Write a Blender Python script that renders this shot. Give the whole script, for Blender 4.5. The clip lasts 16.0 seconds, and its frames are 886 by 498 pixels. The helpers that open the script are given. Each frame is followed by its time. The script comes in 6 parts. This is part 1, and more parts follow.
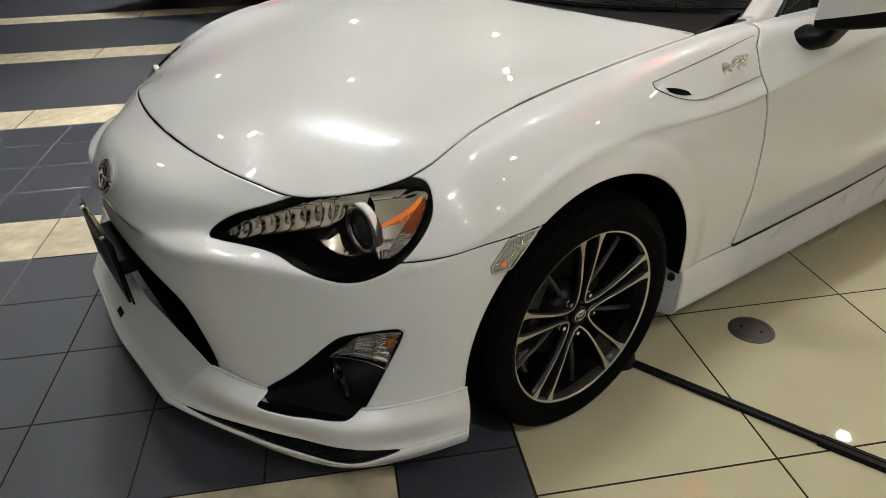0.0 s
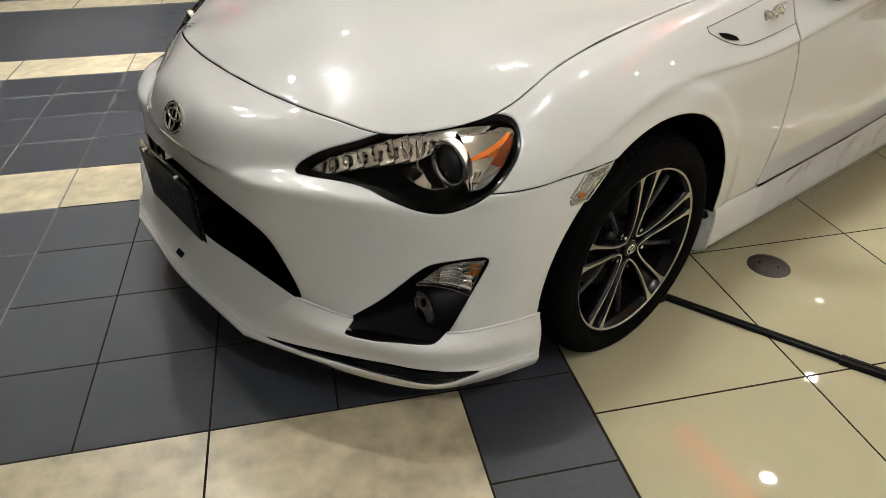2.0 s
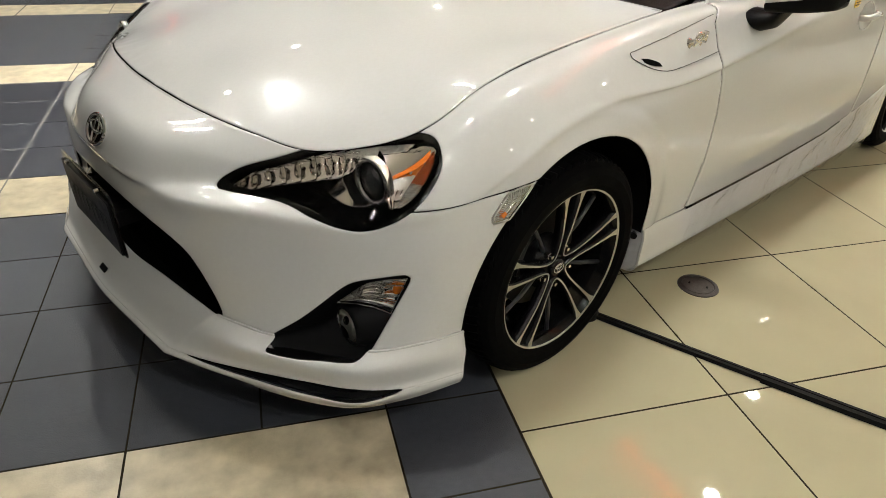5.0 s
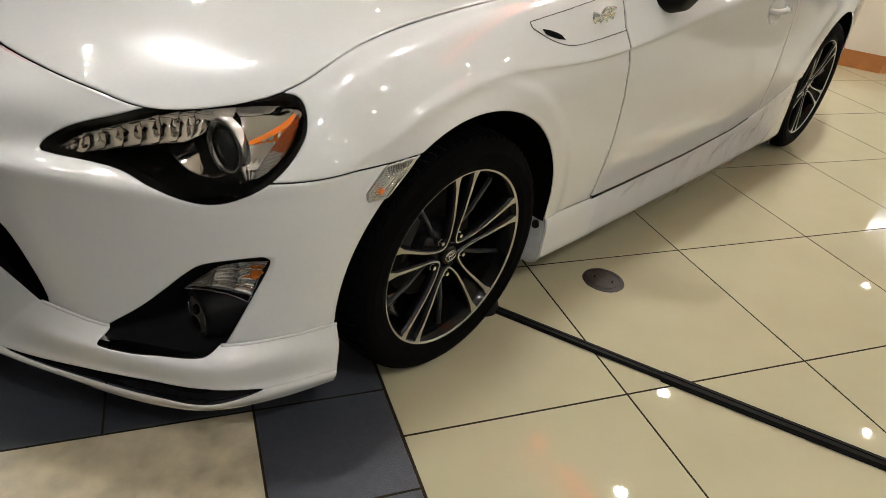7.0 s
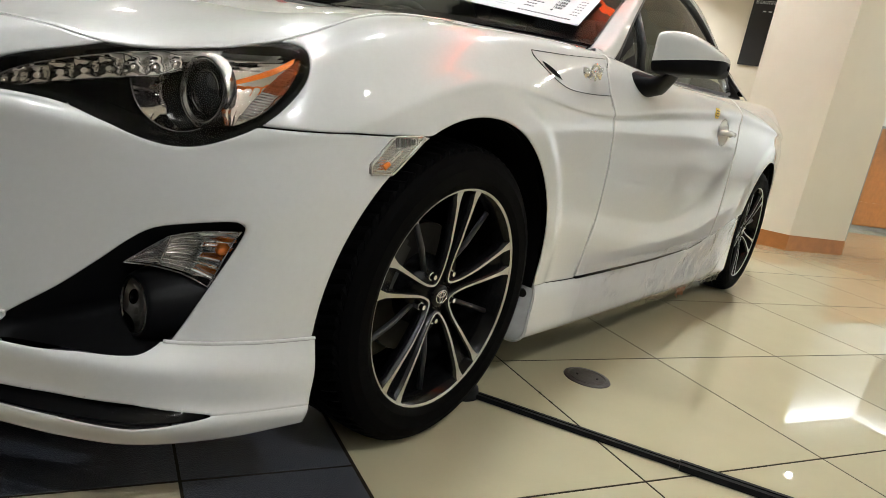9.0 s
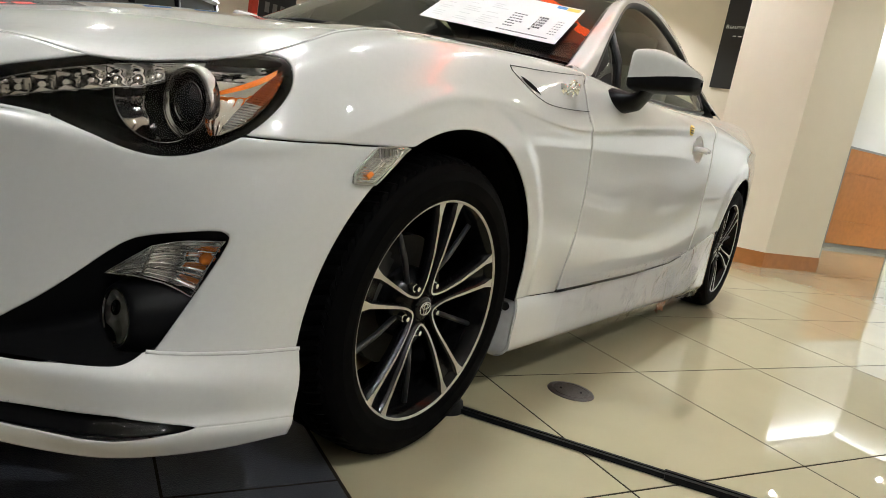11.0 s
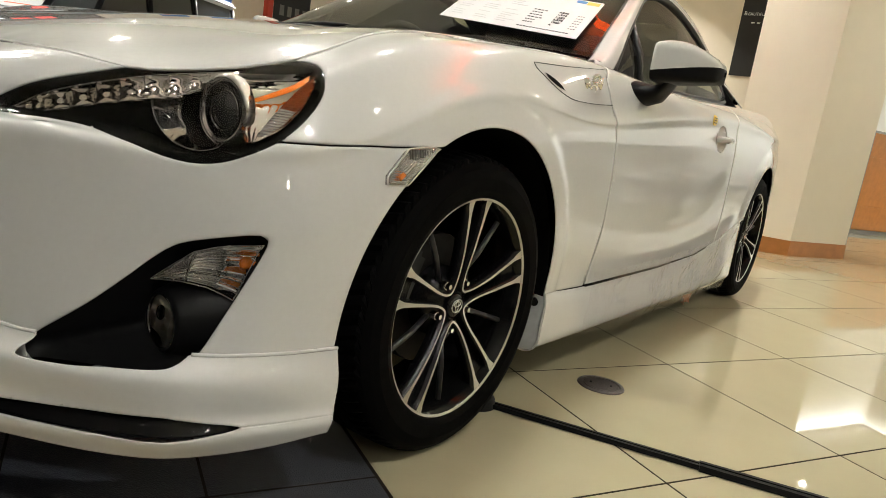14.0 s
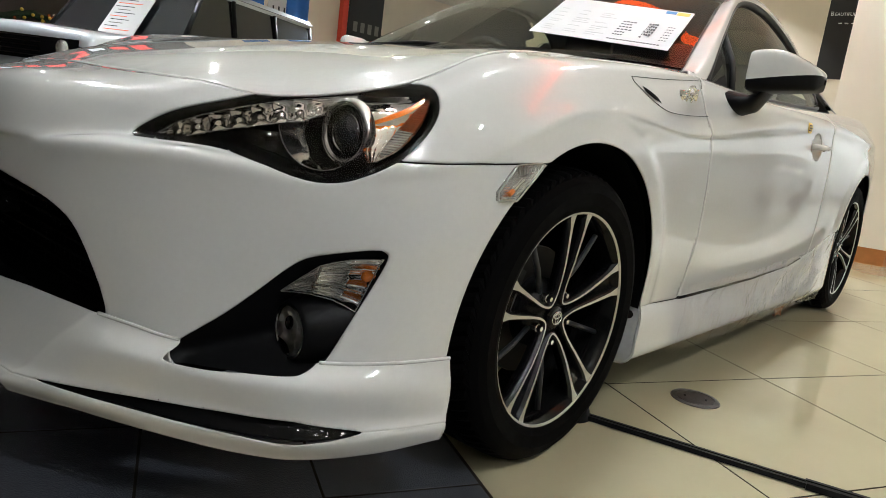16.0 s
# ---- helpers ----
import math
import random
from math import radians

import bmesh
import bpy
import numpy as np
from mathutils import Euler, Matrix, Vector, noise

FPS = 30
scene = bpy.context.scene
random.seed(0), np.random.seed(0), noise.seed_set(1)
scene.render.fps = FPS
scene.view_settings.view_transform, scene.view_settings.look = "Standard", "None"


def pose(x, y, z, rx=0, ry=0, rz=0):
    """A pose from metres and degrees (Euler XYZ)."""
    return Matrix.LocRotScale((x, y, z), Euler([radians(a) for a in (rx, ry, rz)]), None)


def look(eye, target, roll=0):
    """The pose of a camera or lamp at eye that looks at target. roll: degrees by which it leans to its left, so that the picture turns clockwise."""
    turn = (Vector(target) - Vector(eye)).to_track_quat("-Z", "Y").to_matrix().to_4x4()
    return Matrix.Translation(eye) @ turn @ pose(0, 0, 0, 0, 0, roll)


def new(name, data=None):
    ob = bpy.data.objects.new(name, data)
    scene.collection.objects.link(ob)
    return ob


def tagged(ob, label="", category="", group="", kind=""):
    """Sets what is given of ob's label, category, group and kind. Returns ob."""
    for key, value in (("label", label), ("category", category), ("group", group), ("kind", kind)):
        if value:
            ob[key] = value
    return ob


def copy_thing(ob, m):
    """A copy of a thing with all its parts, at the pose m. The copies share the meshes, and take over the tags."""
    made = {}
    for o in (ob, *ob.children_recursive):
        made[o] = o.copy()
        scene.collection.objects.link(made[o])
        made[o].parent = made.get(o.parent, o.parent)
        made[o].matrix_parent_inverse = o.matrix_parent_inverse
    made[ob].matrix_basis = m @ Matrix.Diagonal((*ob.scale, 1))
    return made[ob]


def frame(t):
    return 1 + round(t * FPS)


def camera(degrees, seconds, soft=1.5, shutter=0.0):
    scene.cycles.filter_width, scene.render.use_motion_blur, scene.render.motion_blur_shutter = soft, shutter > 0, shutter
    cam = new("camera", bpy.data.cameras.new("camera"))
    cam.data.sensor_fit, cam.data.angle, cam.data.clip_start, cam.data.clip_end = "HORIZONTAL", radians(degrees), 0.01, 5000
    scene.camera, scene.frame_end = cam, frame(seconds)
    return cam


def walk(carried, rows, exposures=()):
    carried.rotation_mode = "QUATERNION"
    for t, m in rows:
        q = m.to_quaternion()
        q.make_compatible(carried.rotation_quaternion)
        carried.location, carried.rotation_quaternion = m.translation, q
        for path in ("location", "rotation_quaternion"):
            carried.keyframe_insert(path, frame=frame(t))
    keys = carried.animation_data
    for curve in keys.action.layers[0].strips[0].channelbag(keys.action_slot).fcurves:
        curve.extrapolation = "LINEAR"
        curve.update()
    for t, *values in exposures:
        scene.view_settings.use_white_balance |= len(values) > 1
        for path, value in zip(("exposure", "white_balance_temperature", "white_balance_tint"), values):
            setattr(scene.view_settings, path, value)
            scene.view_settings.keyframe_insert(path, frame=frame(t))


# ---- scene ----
cam = camera(66.3, 16.0, soft=0.6)
PATH = [
    (0, (1.042, 1.729, 1.282), (0.033, 0.323, 0.279), -1.7),
    (0.5, (1.11, 1.673, 1.272), (0.082, 0.298, 0.246), -0.0),
    (1, (1.165, 1.571, 1.266), (0.127, 0.205, 0.238), -1.3),
    (1.5, (1.214, 1.579, 1.273), (0.213, 0.203, 0.222), 2.0),
    (2, (1.313, 1.656, 1.279), (0.247, 0.37, 0.18), -0.1),
    (2.5, (1.29, 1.723, 1.29), (0.203, 0.44, 0.208), -0.8),
    (3, (1.275, 1.75, 1.299), (0.217, 0.416, 0.249), 0.5),
    (3.5, (1.265, 1.725, 1.29), (0.168, 0.43, 0.233), 0.7),
    (3.7, (1.255, 1.709, 1.284), (0.143, 0.429, 0.224), 1.2),
    (5.8, (1.247, 1.71, 1.281), (-0.021, 0.567, 0.238), 3.7),
    (6, (1.239, 1.7, 1.273), (-0.07, 0.604, 0.231), 4.0),
    (6.5, (1.126, 1.731, 1.272), (-0.205, 0.664, 0.229), 4.7),
    (7, (1.076, 1.697, 1.173), (-0.24, 0.613, 0.128), 7.5),
    (7.5, (1.042, 1.573, 0.963), (-0.435, 0.495, 0.153), 9.4),
    (8, (1.058, 1.554, 0.824), (-0.526, 0.466, 0.272), 10.6),
    (8.5, (1.073, 1.553, 0.744), (-0.546, 0.464, 0.306), 11.2),
    (9, (1.098, 1.568, 0.713), (-0.512, 0.469, 0.266), 11.0),
    (9.2, (1.101, 1.567, 0.693), (-0.506, 0.461, 0.254), 10.0),
    (11.5, (1.109, 1.576, 0.686), (-0.548, 0.514, 0.329), 10.8),
    (12, (1.105, 1.573, 0.684), (-0.561, 0.528, 0.317), 10.9),
    (12.5, (1.106, 1.576, 0.685), (-0.558, 0.531, 0.311), 10.8),
    (13, (1.106, 1.574, 0.685), (-0.56, 0.536, 0.304), 11.0),
    (13.5, (1.112, 1.574, 0.688), (-0.538, 0.51, 0.306), 9.7),
    (14, (1.134, 1.564, 0.689), (-0.482, 0.449, 0.306), 8.7),
    (14.5, (1.159, 1.551, 0.687), (-0.399, 0.358, 0.298), 7.7),
    (15, (1.175, 1.546, 0.692), (-0.369, 0.336, 0.306), 7.7),
    (15.5, (1.19, 1.539, 0.689), (-0.328, 0.295, 0.303), 7.9),
    (16, (1.207, 1.53, 0.693), (-0.288, 0.258, 0.311), 7.5),
]
# the camera's own brightness and white balance on the way
LIGHT = [(0, -0.36, 6400, 10), (1, -0.36, 6400, 10), (1.5, -0.37, 6450, 10), (2, -0.19, 6600, 10), (3.7, -0.14, 6580, 10), (6, -0.2, 6800, 10), (6.5, -0.28, 6700, 11), (7, -0.22, 6600, 13), (7.5, -0.03, 6450, 13),
         (8, -0.02, 6350, 12), (9, -0.02, 6250, 10), (12, -0.06, 6500, 10), (12.5, -0.05, 6680, 10), (13.5, -0.03, 7100, 10), (14.5, -0.05, 6550, 9), (16, -0.05, 6180, 10)]
walk(cam, [(t, look(eye, target, roll)) for t, eye, target, roll in PATH], LIGHT)

# ---------------------------------------------------------------- light
world = bpy.data.worlds.new("world")
scene.world = world
world.use_nodes = True
world.node_tree.nodes["Background"].inputs[0].default_value = (0.9, 0.85, 0.75, 1)
world.node_tree.nodes["Background"].inputs[1].default_value = 0.0
CEILING = 3.0
# places of the downlights and the power of each, tuned singly to balance brightness
DOWNLIGHTS = [(-2.7, 0.66, 38), (-4.0, 0.35, 26), (-5.0, 1.85, 18), (-7.8, 1.12, 36), (-9.7, 2.2, 28), (-10.1, 0.67, 28),
              (-0.9, 3.22, 13), (1.1, 2.8, 96), (-2.6, 3.0, 8), (-0.9, 4.6, 10), (0.8, 4.8, 30), (-3.0, 4.8, 8), (2.9, 2.8, 6), (2.9, 4.8, 24),
              (-0.9, 0.5, 16), (0.2, 0.3, 16), (2.7, 0.3, 3), (-0.9, -1.5, 20), (0.0, -1.95, 60), (0.75, -2.15, 22), (0.45, -2.75, 14), (2.7, -1.8, 7),
              # (-9.6, -7.2) is an added lamp, (-5.6, -6.6) overdriven: both brighten the south wall
              (-3.2, -1.6, 30), (-1.2, -3.6, 34), (0.9, -3.6, 20), (-3.4, -3.8, 26), (-6.3, -1.6, 90), (-3.0, -6.4, 80), (-5.6, -6.6, 600), (-9.6, -7.2, 420), (-0.6, -6.4, 85),
              (0.6, 6.8, 26), (3.2, 6.9, 5), (-0.9, 6.8, 20), (5.0, 4.8, 3), (5.2, 7.2, 4), (0.4, 9.2, 26), (3.4, 9.4, 5), (5.6, 9.6, 5), (5.0, 2.4, 3), (7.4, 6.0, 4), (7.6, 9.0, 5),
              (-7.6, 4.2, 26), (-9.0, 4.6, 36), (-6.0, 6.4, 20), (-7.9, 6.8, 30),
              (1.8, 3.6, 3), (1.9, 5.8, 3), (-2.0, 3.9, 3), (0.1, 5.8, 3), (2.2, 8.0, 3), (-1.9, 5.8, 3), (-4.2, 3.4, 3)]
LAMP_WARM = (0.98, 1.0, 0.985)


def lamp(name, place, power, size, colour=LAMP_WARM, target=None, size_y=None, spread=150):
    data = bpy.data.lights.new(name, "AREA")
    data.energy, data.color, data.size, data.spread = power, colour, size, radians(spread)
    data.shape = "DISK"
    if size_y:
        data.shape, data.size_y = "RECTANGLE", size_y
    ob = new(name, data)
    ob.matrix_world = look(place, target or (place[0], place[1] + 1e-4, place[2] - 1))
    return ob


def wide(px, py):
    """The broad downlights on the far side of the car."""
    return -0.1 < px < 0.8 and -2.9 < py < -1.9


for px, py, watts in DOWNLIGHTS:
    lamp("downlight_lamp", (px, py, CEILING - 0.015), watts, 0.15 if wide(px, py) else 0.10, spread=150 if (0 < px < 1.5 and py > 2) or (2 < px < 3 and 4 < py < 5) else 72 if px > 1.5 and py < 4 else 110)
# cove strip of the mall ceiling
lamp("cove_lamp", (-8.96, 5.70, CEILING + 0.07), 1100, 11.0, (0.92, 0.97, 1.0), target=(-9.74, 6.10, CEILING + 0.50), size_y=0.10, spread=170)
# strip that washes the white wall behind the counter from its top
lamp("wall_wash_lamp", (-9.98, 1.15, CEILING - 0.05), 22, 1.9, (0.92, 0.97, 1.0), target=(-10.09, 0.94, CEILING - 0.6), size_y=0.06, spread=160)


# ---------------------------------------------------------------- materials
def material(name, colour=(0.5, 0.5, 0.5), rough=0.5, metal=0.0, grain=0.0, scale=20.0, bump=0.0, bump_scale=60.0,
             coat=0.0, coat_ior=1.5, tint=None, emission=0.0, per_piece=0.0, spec=0.5, rough_var=0.0):
    m = bpy.data.materials.new(name)
    m.use_nodes = True
    t = m.node_tree
    b = t.nodes["Principled BSDF"]
    b.inputs["Roughness"].default_value, b.inputs["Metallic"].default_value = rough, metal
    b.inputs["Specular IOR Level"].default_value = spec
    b.inputs["Coat Weight"].default_value, b.inputs["Coat Roughness"].default_value = coat, 0.02
    b.inputs["Coat IOR"].default_value = coat_ior
    c = (*colour, 1)
    b.inputs["Base Color"].default_value = c
    coord = t.nodes.new("ShaderNodeTexCoord")
    where = coord.outputs["Object"]
    if per_piece:
        piece, shift = t.nodes.new("ShaderNodeObjectInfo"), t.nodes.new("ShaderNodeVectorMath")
        shift.operation = "MULTIPLY_ADD"
        shift.inputs[1].default_value = (41.0, 23.0, 0.0)
        t.links.new(piece.outputs["Random"], shift.inputs[0])
        t.links.new(coord.outputs["Object"], shift.inputs[2])
        where = shift.outputs["Vector"]
    if grain or rough_var:
        n = t.nodes.new("ShaderNodeTexNoise")
        n.inputs["Scale"].default_value, n.inputs["Detail"].default_value = scale, 8
        t.links.new(where, n.inputs["Vector"])
        big = t.nodes.new("ShaderNodeTexNoise")
        big.inputs["Scale"].default_value, big.inputs["Detail"].default_value = scale * 0.12, 4
        t.links.new(where, big.inputs["Vector"])
        add = t.nodes.new("ShaderNodeMath")
        add.operation = "MULTIPLY_ADD"
        add.inputs[1].default_value = 0.6
        t.links.new(n.outputs["Fac"], add.inputs[0])
        half = t.nodes.new("ShaderNodeMath")
        half.operation = "MULTIPLY"
        half.inputs[1].default_value = 0.4
        t.links.new(big.outputs["Fac"], half.inputs[0])
        t.links.new(half.outputs[0], add.inputs[2])
        if grain:
            mix = t.nodes.new("ShaderNodeMix")
            mix.data_type = "RGBA"
            mix.inputs["A"].default_value = (*[max(0, k * (1 - grain)) for k in colour], 1)
            mix.inputs["B"].default_value = (*(tint or [min(1, k * (1 + grain)) for k in colour]), 1)
            ramp = t.nodes.new("ShaderNodeMapRange")
            ramp.inputs["From Min"].default_value, ramp.inputs["From Max"].default_value = 0.3, 0.7
            t.links.new(add.outputs[0], ramp.inputs["Value"])
            t.links.new(ramp.outputs["Result"], mix.inputs["Factor"])
            last = mix.outputs["Result"]
            if per_piece:
                info = t.nodes.new("ShaderNodeObjectInfo")
                hsv = t.nodes.new("ShaderNodeHueSaturation")
                mr = t.nodes.new("ShaderNodeMapRange")
                mr.inputs["To Min"].default_value, mr.inputs["To Max"].default_value = 1 - per_piece, 1 + per_piece
                t.links.new(info.outputs["Random"], mr.inputs["Value"])
                t.links.new(mr.outputs["Result"], hsv.inputs["Value"])
                t.links.new(last, hsv.inputs["Color"])
                last = hsv.outputs["Color"]
            t.links.new(last, b.inputs["Base Color"])
        if rough_var:
            rr = t.nodes.new("ShaderNodeMapRange")
            rr.inputs["From Min"].default_value, rr.inputs["From Max"].default_value = 0.3, 0.7
            rr.inputs["To Min"].default_value, rr.inputs["To Max"].default_value = max(0, rough - rough_var), rough + rough_var
            t.links.new(add.outputs[0], rr.inputs["Value"])
            t.links.new(rr.outputs["Result"], b.inputs["Roughness"])
    if bump:
        n2 = t.nodes.new("ShaderNodeTexNoise")
        n2.inputs["Scale"].default_value, n2.inputs["Detail"].default_value = bump_scale, 6
        t.links.new(where, n2.inputs["Vector"])
        bp = t.nodes.new("ShaderNodeBump")
        bp.inputs["Strength"].default_value, bp.inputs["Distance"].default_value = bump, 0.01
        t.links.new(n2.outputs["Fac"], bp.inputs["Height"])
        t.links.new(bp.outputs["Normal"], b.inputs["Normal"])
    if emission:
        b.inputs["Emission Color"].default_value, b.inputs["Emission Strength"].default_value = c, emission
    return m


def clear(name, tint=(1, 1, 1), ior=1.45, rough=0.0, bump=0.0, bump_scale=40.0):
    """A thin clear pane: see-through, with the gloss of its surface."""
    m = bpy.data.materials.new(name)
    m.use_nodes = True
    t = m.node_tree
    t.nodes.remove(t.nodes["Principled BSDF"])
    out = t.nodes["Material Output"]
    tr, gl, mix, fr = (t.nodes.new("ShaderNode" + k) for k in ("BsdfTransparent", "BsdfGlossy", "MixShader", "Fresnel"))
    tr.inputs[0].default_value = (*tint, 1)
    gl.inputs["Roughness"].default_value = rough
    fr.inputs["IOR"].default_value = ior
    t.links.new(fr.outputs[0], mix.inputs[0])
    t.links.new(tr.outputs[0], mix.inputs[1])
    t.links.new(gl.outputs[0], mix.inputs[2])
    t.links.new(mix.outputs[0], out.inputs["Surface"])
    if bump:
        n, bp, co = (t.nodes.new("ShaderNode" + k) for k in ("TexNoise", "Bump", "TexCoord"))
        n.inputs["Scale"].default_value = bump_scale
        bp.inputs["Strength"].default_value, bp.inputs["Distance"].default_value = bump, 0.02
        t.links.new(co.outputs["Object"], n.inputs["Vector"])
        t.links.new(n.outputs["Fac"], bp.inputs["Height"])
        t.links.new(bp.outputs["Normal"], gl.inputs["Normal"])
        t.links.new(bp.outputs["Normal"], fr.inputs["Normal"])
    return m


def facets(name, scale, strength, colour=(0.9, 0.9, 0.92), rough=0.16):
    """Bright metal broken into small facets."""
    m = material(name, colour, rough, 1.0)
    t = m.node_tree
    v, bp, co = (t.nodes.new("ShaderNode" + k) for k in ("TexVoronoi", "Bump", "TexCoord"))
    v.inputs["Scale"].default_value = scale
    bp.inputs["Strength"].default_value, bp.inputs["Distance"].default_value = strength, 0.01
    t.links.new(co.outputs["Object"], v.inputs["Vector"])
    t.links.new(v.outputs["Distance"], bp.inputs["Height"])
    t.links.new(bp.outputs["Normal"], t.nodes["Principled BSDF"].inputs["Normal"])
    return m


def ridges(name, scale, strength, colour, rough):
    """Bright surface moulded into fine level ridges."""
    m = material(name, colour, rough, 0.8, coat=0.6)
    t = m.node_tree
    w, bp, co = (t.nodes.new("ShaderNode" + k) for k in ("TexWave", "Bump", "TexCoord"))
    w.bands_direction = "Z"
    w.inputs["Scale"].default_value = scale
    bp.inputs["Strength"].default_value, bp.inputs["Distance"].default_value = strength, 0.004
    t.links.new(co.outputs["Object"], w.inputs["Vector"])
    t.links.new(w.outputs["Fac"], bp.inputs["Height"])
    t.links.new(bp.outputs["Normal"], t.nodes["Principled BSDF"].inputs["Normal"])
    return m


PAINT = material("pearl_white_paint", (0.62, 0.62, 0.60), 0.22, grain=0.03, scale=900, coat=1.0, coat_ior=1.7, spec=0.2)
BLACK = material("black_plastic", (0.0035, 0.0035, 0.004), 0.45, spec=0.11, bump=0.05, bump_scale=900, rough_var=0.08, scale=30)
VOID = material("unlit_black_lining", (0.003, 0.003, 0.003), 0.9, spec=0.05)
GLOSS_BLACK = material("gloss_black", (0.004, 0.004, 0.0045), 0.07, spec=0.35)
# grey that stands for the shadow on the skirt's front end
CAP_SHADED = material("shaded_skirt_end", (0.30, 0.305, 0.315), 0.4, grain=0.12, scale=40, rough_var=0.05)
SEAL = material("black_rubber_seal", (0.01, 0.01, 0.01), 0.55)
RUBBER = material("tyre_rubber", (0.002, 0.002, 0.002), 0.7, spec=0.035, grain=0.25, scale=40, bump=0.08, bump_scale=300, rough_var=0.1)
MACHINED = material("machined_aluminium", (0.50, 0.485, 0.455), 0.34, 1.0, grain=0.06, scale=60)
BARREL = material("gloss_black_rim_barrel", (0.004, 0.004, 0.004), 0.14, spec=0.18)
WHEEL_DARK = material("dark_wheel_paint", (0.006, 0.006, 0.0065), 0.25, spec=0.3)
SPOKE_GREY = material("dark_grey_wheel_paint", (0.022, 0.022, 0.023), 0.28, spec=0.5)
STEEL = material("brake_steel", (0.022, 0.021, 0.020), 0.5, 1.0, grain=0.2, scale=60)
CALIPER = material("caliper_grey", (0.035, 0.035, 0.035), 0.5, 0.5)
CHROME = material("chrome", (0.9, 0.9, 0.9), 0.06, 1.0)
FACETS = facets("faceted_reflector", 105, 0.7, (0.88, 0.88, 0.9), 0.12)
KNURL = facets("knurled_lamp_chrome", 420, 0.22, (0.88, 0.85, 0.82), 0.08)
PILLOW = facets("pillowed_lamp_chrome", 80, 0.06, (0.9, 0.86, 0.81), 0.06)
DISH = facets("silvered_lamp_dish", 55, 0.8, (0.95, 0.94, 0.92), 0.32)
SATIN = material("satin_lamp_chrome", (0.95, 0.94, 0.92), 0.2, 1.0)
REFLECTOR_SMOOTH = material("smooth_lamp_chrome", (0.90, 0.86, 0.81), 0.06, 1.0)
BOWL = material("lamp_bowl_black", (0.002, 0.002, 0.002), 0.10, spec=0.35)
MARKER = ridges("marker_ridges", 80, 0.3, (0.70, 0.69, 0.67), 0.12)
AMBER = ridges("amber_reflector", 95, 0.5, (0.90, 0.22, 0.07), 0.15)
AMBER_BAR = material("amber_bar", (1.0, 0.25, 0.03), 0.2, coat=1)
AMBER_BULB = material("amber_bulb_glass", (0.75, 0.20, 0.03), 0.12, coat=1)
LENS = clear("clear_lamp_cover", (0.98, 0.98, 0.98), 1.36)
PROJECTOR_GLASS = material("projector_glass", (0.02, 0.022, 0.025), 0.02, coat=1.0, spec=1.0)
GLASS = clear("tinted_window_glass", (0.74, 0.79, 0.72), 1.5)
FILM = clear("protective_film", (0.985, 0.975, 0.99), 1.33, 0.14, 0.6, 13)
PAPER = material("printed_paper", (0.66, 0.66, 0.66), 0.5, grain=0.03, scale=20)
INK = material("dark_ink", (0.03, 0.03, 0.035), 0.6)
FAINT_INK = material("faint_grey_ink", (0.54, 0.54, 0.54), 0.6)
ORANGE_INK = material("orange_ink", (0.85, 0.12, 0.03), 0.5)
YELLOW = material("yellow_sticker", (0.75, 0.5, 0.05), 0.4)
CREAM = material("cream_porcelain_tile", (0.405, 0.366, 0.238), 0.018, grain=0.05, scale=5, per_piece=0.03, rough_var=0.008, spec=0.5)
BEIGE = material("beige_stone_tile", (0.49, 0.42, 0.29), 0.3, grain=0.42, scale=13, per_piece=0.06, bump=0.12, bump_scale=220, rough_var=0.02)
DARK_TILE = material("charcoal_tile", (0.038, 0.041, 0.050), 0.32, spec=0.55, grain=0.28, scale=60, per_piece=0.16, bump=0.3, bump_scale=320, rough_var=0.035)
GROUT = material("dark_grout", (0.022, 0.017, 0.010), 0.9, spec=0.1, grain=0.3, scale=60)
GROUT_LIGHT = material("grey_grout", (0.20, 0.19, 0.175), 0.8, grain=0.2, scale=60)
WALL = material("cream_wall_paint", (0.78, 0.72, 0.60), 0.55, grain=0.02, scale=6, bump=0.03, bump_scale=250)
WALL_PINK = material("beige_wall_paint", (0.78, 0.70, 0.59), 0.6, grain=0.03, scale=5)
WHITE_WALL = material("white_wall_paint", (0.8, 0.79, 0.75), 0.5, grain=0.02, scale=6)
CEIL = material("white_ceiling_paint", (0.74, 0.73, 0.70), 0.7, grain=0.03, scale=3)
WOOD = material("orange_oak_veneer", (0.42, 0.165, 0.045), 0.35, grain=0.18, scale=14, bump=0.03, bump_scale=80)
GLOW = material("lamp_glow", (1.0, 0.95, 0.88), 0.5, emission=80)
BANNER = material("black_banner", (0.012, 0.011, 0.011), 0.5, grain=0.2, scale=8)
WHITE_INK = material("white_ink", (0.75, 0.75, 0.75), 0.5)
ALU = material("floor_plate_metal", (0.33, 0.33, 0.34), 0.38, 1.0, grain=0.15, scale=120, bump=0.08, bump_scale=400)
OUTLET = material("worn_bronze_plate", (0.09, 0.08, 0.075), 0.45, 0.8, grain=0.25, scale=90, bump=0.08, bump_scale=400)
TRIM_BLACK = material("black_cable_cover", (0.006, 0.006, 0.006), 0.5, spec=0.12, grain=0.3, scale=25, rough_var=0.12)


